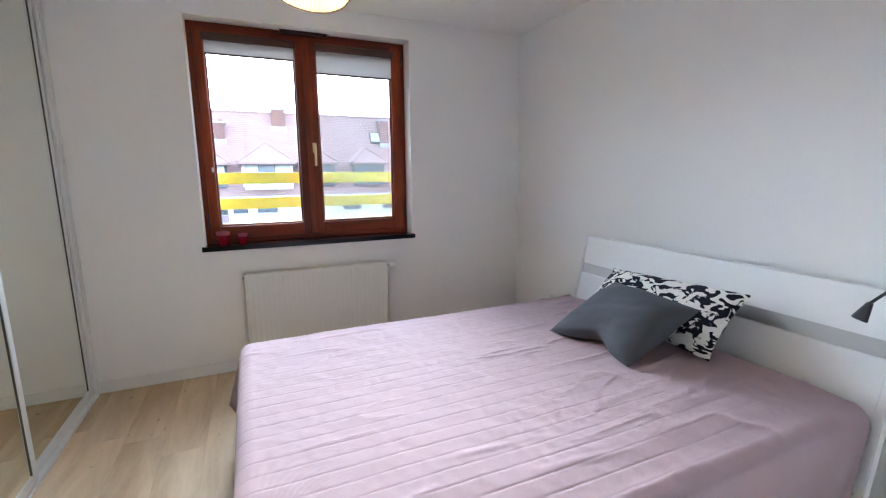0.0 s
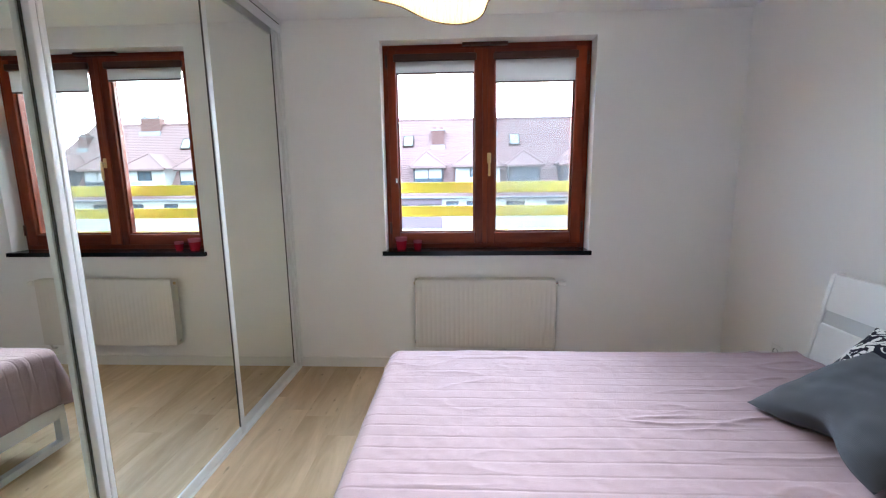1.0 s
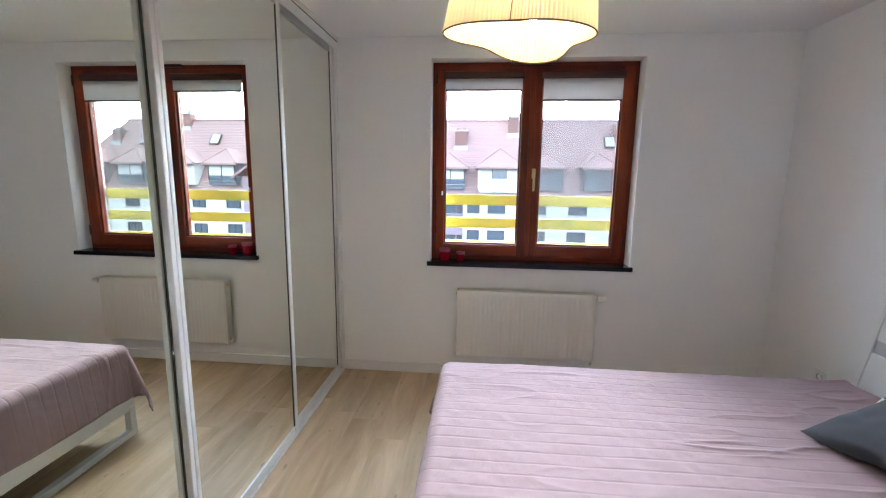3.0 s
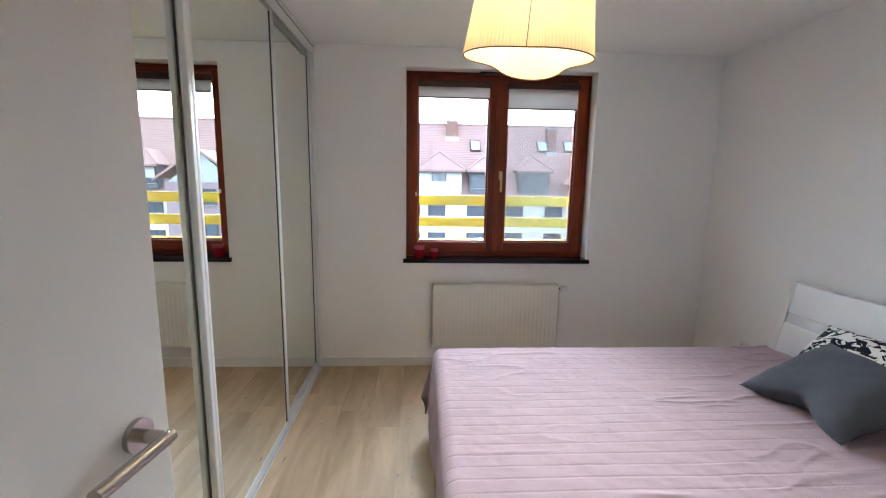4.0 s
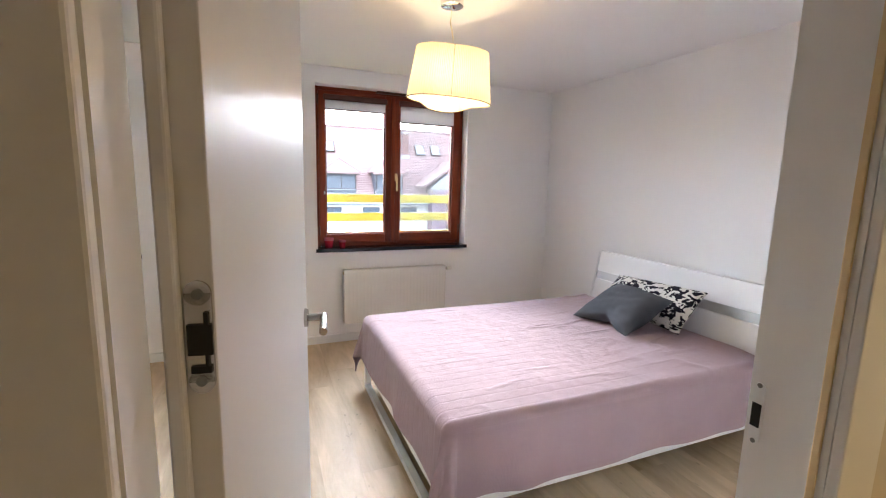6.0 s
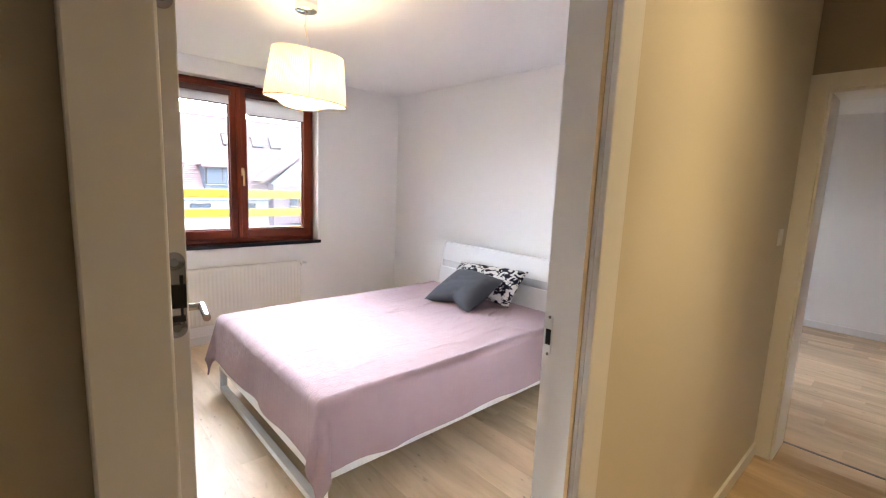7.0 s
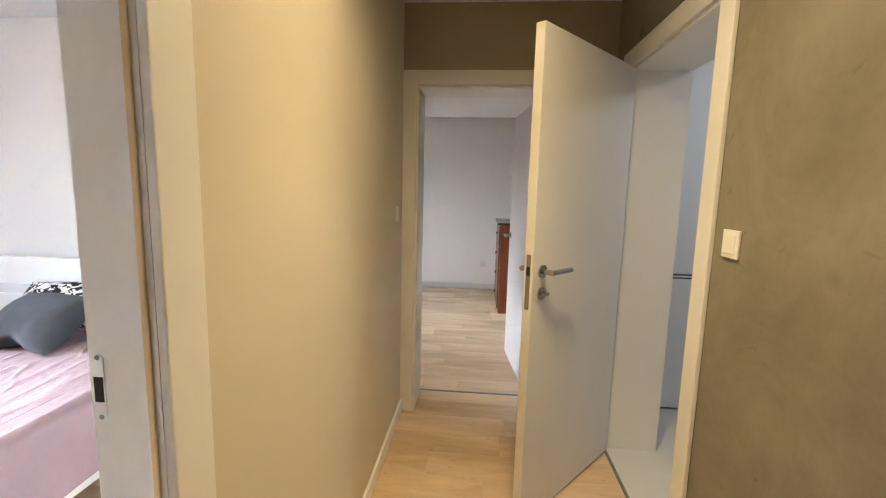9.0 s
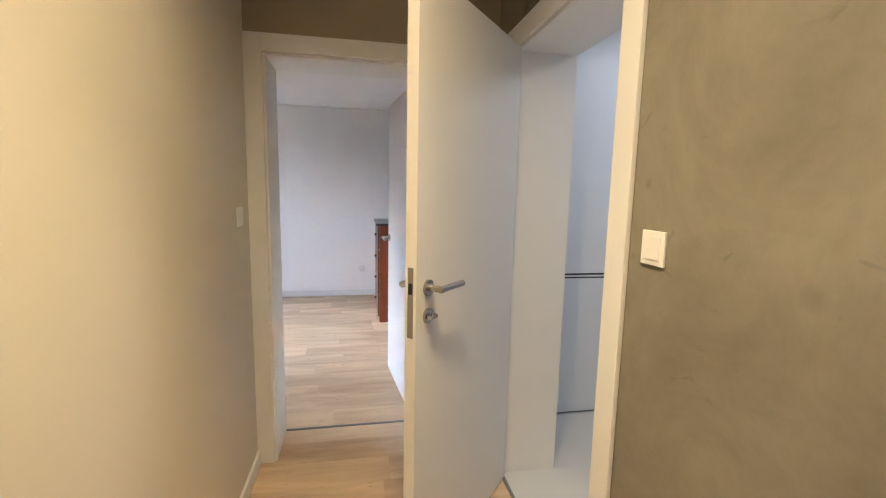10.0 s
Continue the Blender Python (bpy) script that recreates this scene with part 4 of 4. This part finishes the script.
cushion("pillow", PRINT, [(1.74, 1.91, 0.580), (1.70, 1.145, 0.575), (1.905, 1.13, 0.830), (1.925, 1.89, 0.79)], 0.080, "cream pillow with black leaf print leaning on the headboard", "pillow", 0.06, 3, 0.0, 0.45, 0.560)
cushion("cushion", SLATE, [(1.355, 1.72, 0.566), (1.385, 1.255, 0.564), (1.70, 1.195, 0.775), (1.70, 1.655, 0.792)], 0.100, "slate grey cotton cushion leaning on the printed pillow", "cushion", 0.11, 9, 0.33, 0.48, 0.560)

# reading lamp clipped to the headboard
rl = thing("reading_lamp", pose(0, 0, 0), "small black reading lamp on a thin gooseneck", "lamp")
part("clamp", boxes((2.025, 0.700, 0.905, 2.075, 0.740, 0.945), bevel=0.004), BLACKP, rl)
part("gooseneck", tube([(2.05, 0.72, 0.945), (2.05, 0.70, 0.985), (2.025, 0.69, 1.003), (1.98, 0.702, 0.99), (1.945, 0.733, 0.948), (1.92, 0.770, 0.895)], 0.005), BLACKP, rl, "thin black gooseneck", True)
part("lamp_head", rod(bmesh.new(), (1.92, 0.770, 0.895), (1.908, 0.787, 0.835), 0.009, 0.023), BLACKP, rl, "black cone lamp head", True)


# ---- ceiling lamp ----
LX, LY = LAMP_AT
lampt = thing("pendant_lamp", pose(LX, LY, 0), "lit pendant lamp with a wavy pleated cream shade", "lamp")
part("ceiling_rose", lathe([(0.0, TOP), (0.056, TOP), (0.058, TOP - 0.035), (0.0585, TOP - 0.037)], 40), PLASTIC, lampt, "cream ceiling rose", True)
part("rose_ring", lathe([(0.0585, TOP - 0.037), (0.057, TOP - 0.062), (0.052, TOP - 0.066), (0.0, TOP - 0.066)], 40), CHROME, lampt, "chrome ring", True)
part("cord", tube([(0.0, 0.0, TOP - 0.066), (-0.006, 0.0, 2.27), (0.010, 0.0, 2.20), (0.012, 0.0, 2.14), (0.0, 0.0, 2.08)], 0.0035), CORD, lampt, smooth=True)


def lobe(a):
    return 1 + 0.19 * math.cos(3 * (a - LOBES[0]))


LEAN = pose(0, 0, 2.07) @ pose(0, 0, 0, 0, 4.0, 0) @ pose(0, 0, -2.07)
bm = bmesh.new()
NL, NH = 720, 14
rings = []
for k in range(NH + 1):
    h = k / NH
    ring = []
    for i in range(NL):
        a = 2 * math.pi * i / NL
        r = (0.193 - 0.028 * h) * lobe(a) * (1 + 0.009 * math.sin(120 * a))
        z0 = 1.876 - 0.004 * math.cos(3 * (a - LOBES[0]))
        z1 = 2.124 - 0.004 * math.cos(3 * (a - LOBES[0]))
        ring.append(bm.verts.new(LEAN @ Vector((r * math.cos(a), r * math.sin(a), z0 + (z1 - z0) * h))))
    rings.append(ring)
low_edge, high_edge = [v.co.copy() for v in rings[0]], [v.co.copy() for v in rings[-1]]
for a, b in zip(rings, rings[1:]):
    for i in range(NL):
        bm.faces.new((a[i], a[(i + 1) % NL], b[(i + 1) % NL], b[i]))
part("shade", bm, SHADE, lampt, "pleated cream cloth shade", True)
part("rim", tube(low_edge[::6] + [low_edge[0]], 0.0022, 6), WIRE, lampt, "brown thread rim")
part("rim", tube(high_edge[::6] + [high_edge[0]], 0.0016, 6), CORD, lampt)
for turn in LOBES:
    at = (0.085 * math.cos(turn), 0.085 * math.sin(turn))
    arm = part("bulb_arm", tube([(0, 0, 2.085), (at[0] * 0.6, at[1] * 0.6, 2.088), (at[0], at[1], 2.07)], 0.005), CORD, lampt, smooth=True)
    part("socket", rod(bmesh.new(), (*at, 2.03), (*at, 2.075), 0.014), PLASTIC, arm, smooth=True)
    bulb = part("bulb", lathe([(0.0, 1.955), (0.012, 1.957), (0.020, 1.968), (0.022, 1.985), (0.017, 2.005), (0.011, 2.02), (0.010, 2.03), (0.0, 2.03)], 20, at), BULBM, lampt, "lit bulb", True)
    bulb.visible_shadow = False
VALLEY = LOBES[0] + math.pi / 3
part("seam", tube([LEAN @ Vector(((0.1935 - 0.028 * h) * 0.81 * math.cos(VALLEY), (0.1935 - 0.028 * h) * 0.81 * math.sin(VALLEY), 1.880 + 0.247 * h)) for h in (0, 0.25, 0.5, 0.75, 1)], 0.0014, 6), WIRE, lampt, "stitched seam of the shade")


# ---- small things in the bedroom ----
def candle(x, y, r, h):
    c = thing("candle_holder", pose(x, y, WZ0 + 0.03), "ruby red glass candle holder on the black sill", "candle holder", "candle holders on the sill")
    part("glass", lathe([(0, 0), (r * 0.74, 0), (r * 0.80, 0.004), (r * 0.98, h * 0.72), (r * 0.93, h * 0.72), (r * 0.76, 0.008), (0, 0.008)]), REDGLASS, c, smooth=True)
    part("rim", lathe([(r * 0.98, h * 0.72), (r * 1.06, h), (r * 1.01, h), (r * 0.93, h * 0.72)]), RIMGLASS, c, "clear pink glass rim", True)
    part("wax", lathe([(0, 0.010), (r * 0.70, 0.010), (r * 0.80, h * 0.55), (0, h * 0.55)]), WAX, c, smooth=True)
    return c


candle(-0.118, 3.285, 0.042, 0.088)
candle(0.0, 3.283, 0.031, 0.066)


def wall_plate(name, m, label, category, socket=False):
    """A wall plate that lies in the xz plane and faces -y."""
    t = thing(name, m, label, category)
    part("frame", boxes((-0.0415, -0.007, -0.0415, 0.0415, 0, 0.0415), bevel=0.002), PLASTIC, t)
    if socket:
        part("insert", lathe([(0, -0.002), (0.019, -0.002), (0.021, 0.003)], 24), ALU_DARK, t).matrix_basis = pose(0, -0.008, 0, 90)
    else:
        part("rocker", boxes((-0.028, -0.0095, -0.028, 0.028, -0.0068, 0.028), bevel=0.001), PLASTIC, t)
    return t


wall_plate("socket", pose(E, 2.69, 0.355, 0, 0, -90), "white wall socket beside the bed", "socket", True)
wall_plate("light_switch", pose(0.845, CR, 1.280, 0, 0, 180), "white light switch on the concrete plaster wall", "light switch")
wall_plate("light_switch", pose(1.955, CF, 1.275), "white light switch on the beige corridor wall", "light switch")

# ---- bathroom cabinet ----
cabt = thing("bathroom_cabinet", pose(0, 0, 0), "tall white bathroom cabinet with two plain fronts", "cabinet")
# dark body colour gives the shadow in the gap between the fronts
part("body", boxes((2.385, -2.95, 0.03, 3.0, -1.868, 2.38), (2.37, -2.95, 0.885, 2.385, -1.868, 0.915)), GAP_SHADOW, cabt)
part("lower_front", boxes((2.36, -2.94, 0.012, 2.385, -1.87, 0.885), bevel=0.002), CABINET, cabt)
part("upper_front", boxes((2.36, -2.94, 0.918, 2.385, -1.87, 2.38), bevel=0.002), CABINET, cabt)
part("grip_rail", boxes((2.363, -2.94, 0.896, 2.371, -1.87, 0.906)), ALU, cabt)

# ---- neighbouring room ----
dr = thing("dresser", pose(0, 0, 0), "red-brown wooden chest of drawers against the wall", "dresser")
part("body", boxes((4.46, -1.70, 0.0, 5.26, -1.10, 1.03), bevel=0.004), REDWOOD, dr)
part("top", boxes((4.44, -1.70, 1.03, 5.28, -1.065, 1.055), bevel=0.004), DRESSER_TOP, dr, "dark dresser top")
for k in range(4):
    dw = part("drawer", boxes((4.49, -1.10, 0.06 + k * 0.242, 5.23, -1.082, 0.06 + k * 0.242 + 0.232), bevel=0.003), BROWNWOOD, dr, "brown drawer front")
    part("knob", rod(bmesh.new(), (4.86, -1.082, 0.18 + k * 0.242), (4.86, -1.06, 0.18 + k * 0.242), 0.012, 0.016), STEEL, dw, smooth=True)
wall_plate("socket", pose(5.73, -0.93, 0.36, 0, 0, -90), "white wall socket in the neighbouring room", "socket", True)


# ---- outside: railing, ground, house across the street ----
rail = thing("balcony_railing", pose(0, 0, 0), "yellow boards of the railing outside the window", "railing", kind="structure")
for z in (1.078, 1.260, 0.896, 0.714, 0.532):
    part("board", boxes((-0.70, 3.585, z, 1.30, 3.603, z + 0.082), bevel=0.003), YELLOW, rail)
for x in (-0.75, 1.235):
    post = part("post", boxes((x, 3.535, 0.2, x + 0.05, 3.585, 2.75), bevel=0.004), GALV, rail, "galvanised post")
    for z in (1.30, 1.12, 1.50, 1.95):
        part("bolt", rod(bmesh.new(), (x - 0.008, 3.56, z), (x, 3.56, z), 0.011, n=8), STEEL, post)
part("bracket", boxes((-0.75, 3.47, 0.5, -0.70, 3.535, 0.56), (1.235, 3.47, 0.5, 1.285, 3.535, 0.56)), GALV, rail)

built("ground", boxes((-1500, -1500, -9.3, 1500, 1500, -9.0)), ASPHALT, "asphalt ground below the houses", "ground")

HY, RZ, SL = 38.0, 0.25, 1.338
RIDGE_Y = 42.73
RIDGE = RZ + SL * (RIDGE_Y - HY)
house = thing("house", pose(0, 0, 0), "white house across the street with red tiled roof and dormers", "house")


def on_roof(X, Z):
    k = 52.04 / (52.29 - Z)
    return X * k, HY * k, 1.45 + (Z - 1.45) * k


def prism(points, faces):
    bm = bmesh.new()
    v = [bm.verts.new(p) for p in points]
    for f in faces:
        bm.faces.new([v[i] for i in f])
    return bm


part("wall", boxes((-1.5, HY, -9, 13.6, 49, 0.3), (19.0, HY, -9, 38, 49, 0.3)), RENDER_WHITE, house)
part("wall", boxes((-6.6, HY - 0.1, -9, -1.5, 49, 0.3)), MAUVE, house, "mauve rendered wall")
part("gable_wall", boxes((13.6, HY - 1.2, -9, 19.0, 49, 1.0)), MAUVE, house, "mauve gable wing")
# tiled slope: rows of tiles as real steps
bm = bmesh.new()
ROWS = 44
for k in range(ROWS):
    t0, t1 = k / ROWS, (k + 1) / ROWS
    y0, y1 = HY - 0.5 + (RIDGE_Y - HY + 0.5) * t0, HY - 0.5 + (RIDGE_Y - HY + 0.5) * t1 + 0.03
    z0, z1 = RZ + SL * (y0 - HY), RZ + SL * (y1 - HY)
    xl0, xl1, xr0, xr1 = -7.1 + 1.3 * t0, -7.1 + 1.3 * t1, 39 - 5 * t0, 39 - 5 * t1
    q = [bm.verts.new(p) for p in ((xl0, y0, z0 + 0.05), (xr0, y0, z0 + 0.05), (xr1, y1, z1), (xl1, y1, z1), (xl0, y0, z0 - 0.02), (xr0, y0, z0 - 0.02))]
    bm.faces.new((q[0], q[1], q[2], q[3]))
    bm.faces.new((q[4], q[5], q[1], q[0]))
slope = part("roof", bm, ROOF, house, "red clay tiled roof")
part("rear_slope", prism([(-5.8, RIDGE_Y, RIDGE), (34, RIDGE_Y, RIDGE), (39, 48.5, RZ), (-7.1, 48.5, RZ), (-7.1, HY - 0.5, RZ - 0.7), (39, HY - 0.5, RZ - 0.7)], [(0, 1, 2, 3), (0, 3, 4), (1, 5, 2)]), ROOF, slope)
part("ridge", tube([(-5.8, RIDGE_Y, RIDGE + 0.03), (15, RIDGE_Y, RIDGE + 0.03), (34, RIDGE_Y, RIDGE + 0.03)], 0.14, 8), ROOF, slope)
part("gutter", tube([(-7.1, HY - 0.55, RZ - 0.70), (39, HY - 0.55, RZ - 0.70)], 0.09, 8), FLASH, slope)


def far_window(x0, x1, z0, z1, y, kind="glass"):
    w = part("window", boxes((x0, y - 0.06, z0, x1, y - 0.01, z1)), FARGLASS if kind == "glass" else (SHUTTER if kind == "shutter" else CURTAIN), house, {"glass": "dark window", "shutter": "window with closed grey shutter"}.get(kind, "window with net curtain"))
    f = 0.07
    part("frame", boxes((x0 - f, y - 0.12, z0 - f, x0, y - 0.01, z1 + f), (x1, y - 0.12, z0 - f, x1 + f, y - 0.01, z1 + f), (x0, y - 0.12, z0 - f, x1, y - 0.01, z0), (x0, y - 0.12, z1, x1, y - 0.01, z1 + f),
         ((x0 + x1) / 2 - 0.035, y - 0.10, z0, (x0 + x1) / 2 + 0.035, y - 0.06, z1)), BROWN, w)
    if kind == "shutter":
        part("slats", boxes(*[(x0, y - 0.09, z0 + k * 0.14, x1, y - 0.06, z0 + k * 0.14 + 0.12) for k in range(int((z1 - z0) / 0.14))]), SHUTTER, w)
    elif kind == "net":
        part("lower_glass", boxes((x0, y - 0.07, z0, x1, y - 0.06, z0 + 0.3 * (z1 - z0))), FARGLASS, w)
    part("sill", boxes((x0 - 0.12, y - 0.22, z0 - f - 0.05, x1 + 0.12, y, z0 - f)), FLASH, w)


def dormer(apex, x0, x1, za, ze, kind):
    """A dormer with a hipped tile roof."""
    y = HY - 0.35
    d = part("dormer", boxes((x0 + 0.30, y, 0.35, x1 - 0.30, HY + 3.0, ze)), SHUTTER if kind != "balcony" else RENDER_WHITE, house, "roof dormer")
    back = HY + (za - RZ) / SL
    part("dormer_roof", prism([(x0, y - 0.45, ze), (x1, y - 0.45, ze), (x1, HY + (ze - RZ) / SL, ze), (x0, HY + (ze - RZ) / SL, ze), (apex, y + 0.9, za), (apex, back + 0.5, za + 0.05), (x0, y - 0.45, ze - 0.16), (x1, y - 0.45, ze - 0.16)],
         [(0, 1, 4), (1, 2, 5, 4), (0, 4, 5, 3), (6, 7, 1, 0)]), ROOF, d, "red tiled hip")
    for c in ((x0, y - 0.45, ze), (x1, y - 0.45, ze)):
        part("hip_tiles", tube([c, (apex, y + 0.9, za)], 0.09, 6), ROOF, d)
    part("fascia", boxes((x0 + 0.05, y - 0.42, ze - 0.24, x1 - 0.05, y - 0.36, ze - 0.02)), BROWN, d)
    if kind == "balcony":
        part("recess", boxes((x0 + 0.5, y - 0.03, 0.95, x1 - 0.5, y - 0.01, ze - 0.1)), CURTAIN, d)
        part("balcony_door", boxes((apex - 0.6, y - 0.06, 0.9, apex + 0.5, y - 0.03, ze - 0.25)), FARGLASS, d)
        part("door_frame", boxes((apex - 0.68, y - 0.08, 0.9, apex - 0.6, y - 0.02, ze - 0.2), (apex + 0.5, y - 0.08, 0.9, apex + 0.58, y - 0.02, ze - 0.2), (apex - 0.08, y - 0.08, 0.9, apex + 0.0, y - 0.05, ze - 0.25)), BROWN, d)
        part("parapet", boxes((x0 + 0.45, y - 1.1, 0.15, x1 - 0.45, y - 0.98, 1.25)), RENDER_WHITE, d, "white balcony parapet")
        part("parapet_panel", boxes((apex - 0.55, y - 1.15, 0.18, apex + 0.6, y - 1.1, 1.2)), FLASH, d, "pale translucent balcony panel")
    else:
        far_window(x0 + 0.45, x1 - 0.40, 0.82, ze - 0.18, y, kind)


dormer(-7.0, -8.6, -5.4, 3.5, 2.2, "net")
dormer(-2.85, -4.2, -1.1, 3.50, 2.20, "net")
dormer(1.55, -0.6, 3.75, 3.85, 2.25, "balcony")
dormer(5.45, 3.85, 7.1, 3.45, 2.25, "shutter")
dormer(9.65, 8.2, 11.35, 3.55, 2.27, "shutter")
for x, w, kind in ((21.3, 1.6, "net"), (25.8, 2.15, "balcony"), (30.0, 1.6, "net"), (34.0, 1.6, "net")):
    dormer(x, x - w, x + w, 3.65, 2.3, kind)
# cross gable
gx, gy = 16.0, HY - 1.2
gr = part("gable_roof", prism([(12.4, gy - 0.7, 1.15), (gx, gy - 0.7, 3.55), (19.6, gy - 0.7, 1.15), (12.4, HY + 2.2, 1.15), (gx, HY + 3.2, 3.55), (19.6, HY + 2.2, 1.15),
      (12.4, gy - 0.7, 0.95), (gx, gy - 0.7, 3.35), (19.6, gy - 0.7, 0.95)], [(0, 1, 4, 3), (1, 2, 5, 4), (6, 7, 1, 0), (7, 8, 2, 1)]), ROOF, house, "red tiled cross gable")
part("gable_face", prism([(13.3, gy - 0.05, 0.9), (gx, gy - 0.05, 3.2), (18.7, gy - 0.05, 0.9), (13.3, gy + 0.4, 0.9), (gx, gy + 0.4, 3.2), (18.7, gy + 0.4, 0.9)], [(0, 1, 2), (0, 3, 4, 1), (1, 4, 5, 2)]), FLASH, gr, "grey boarded gable")
for z in (-0.9, -3.7, -6.5):
    far_window(15.1, 16.9, z, z + 1.2, gy)


def chimney(X0, X1, Z0, Z1):
    x0, y, z0 = on_roof(X0, Z0)
    x1 = X1 * y / HY
    z1 = 1.45 + (Z1 - 1.45) * y / HY
    c = part("chimney", boxes((x0, y - 0.1, z0 - 0.6, x1, y + 0.8, z1)), BRICK, house, "red brick chimney")
    part("cap", boxes((x0 - 0.08, y - 0.18, z1, x1 + 0.08, y + 0.88, z1 + 0.12)), FLASH, c)
    part("pots", boxes((x0 + 0.1, y + 0.1, z1 + 0.12, x0 + 0.35, y + 0.5, z1 + 0.34), (x1 - 0.35, y + 0.1, z1 + 0.12, x1 - 0.1, y + 0.5, z1 + 0.34)), BRICK, c)
    part("flashing", boxes((x0 - 0.1, y - 0.35, z0 - 0.5, x1 + 0.1, y - 0.1, z0 - 0.05)), FLASH, c)


chimney(2.1, 3.12, 5.05, 6.3)
chimney(-2.3, -1.3, 4.0, 5.15)
chimney(10.85, 11.6, 3.95, 5.8)
chimney(24.3, 26.0, 5.5, 6.55)
chimney(31.0, 31.8, 4.2, 5.1)


def skylight(X, Z):
    x, y, z = on_roof(X, Z)
    a = math.atan(SL)
    s = part("skylight", boxes((-0.48, -0.62, 0.05, 0.48, 0.62, 0.22)), BROWN, house, "roof skylight")
    s.matrix_basis = pose(x, y, z, math.degrees(a))
    part("pane", boxes((-0.38, -0.52, 0.20, 0.38, 0.52, 0.235)), SKYGLASS, s)


for X, Z in ((-4.3, 4.2), (4.6, 4.24), (10.4, 4.27), (12.7, 4.3), (14.2, 4.32), (22.0, 4.3), (28.5, 4.3)):
    skylight(X, Z)
for x0, x1 in ((-1.08, -0.15), (0.68, 2.05), (4.08, 5.5), (7.5, 8.9), (11.0, 12.4), (20.0, 21.2), (23.35, 24.45), (26.55, 27.6), (29.8, 31.0), (33.0, 34.2)):
    for z in (-1.63, -4.45, -7.2):
        far_window(x0, x1, z, z + (0.76 if z > -2 else 1.2), HY)
for x0, x1 in ((-5.3, -4.5), (-3.5, -2.2), (-1.95, -1.65)):
    for z in (-1.7, -4.3):
        far_window(x0, x1, z, z + 0.6, HY - 0.1)
part("cornice", boxes((-1.5, HY - 0.12, -0.30, 13.6, HY, -0.16), (19.0, HY - 0.12, -0.30, 38, HY, -0.16)), FLASH, house)

# ---- ceiling fittings outside the bedroom ----
dl = thing("downlight", pose(0.60, -0.97, CTOP), "round recessed ceiling downlight in the corridor", "lamp")
part("ring", lathe([(0.036, -0.001), (0.036, -0.004), (0.048, -0.004), (0.050, 0.0)], 32), STEEL, dl, smooth=True)
part("lens", lathe([(0.0, -0.0025), (0.036, -0.0025)], 32), BULBM, dl, "lit frosted lens").visible_shadow = False
bl = thing("bathroom_ceiling_light", pose(1.5, -2.8, CTOP), "square white bathroom ceiling light", "lamp")
part("housing", boxes((-0.27, -0.27, -0.03, 0.27, 0.27, 0.0), bevel=0.004), PLASTIC, bl)


# ---- floor boards ----
def boards(x0, x1, y0, y1, wide=0.193, long=1.286, seed=5):
    """Laminate boards in staggered rows, each with a fine bevel."""
    rng = random.Random(seed)
    made = {}
    x = x0
    while x < x1 - 1e-4:
        w = min(wide, x1 - x)
        y = y0 - rng.random() * long
        while y < y1 - 1e-4:
            a, b = max(y, y0), min(y + long, y1)
            y += long
            if b - a < 0.02:
                continue
            key = (round(w, 3), round(b - a, 3))
            if key not in made:
                bm = boxes((0, 0, -0.013, w, b - a, 0), bevel=0.0008)
                me = bpy.data.meshes.new("plank")
                bm.to_mesh(me)
                bm.free()
                me.materials.append(OAK)
                made[key] = me
            ob = new("plank", made[key])
            ob.location = (x, a, 0)
            ob.parent = FLOOR
        x += w


boards(-1.0, 2.44, CR, N)
boards(2.44, 5.73, -1.72, N, seed=8)
boards(-2.8, -1.0, CR, CF, seed=9)
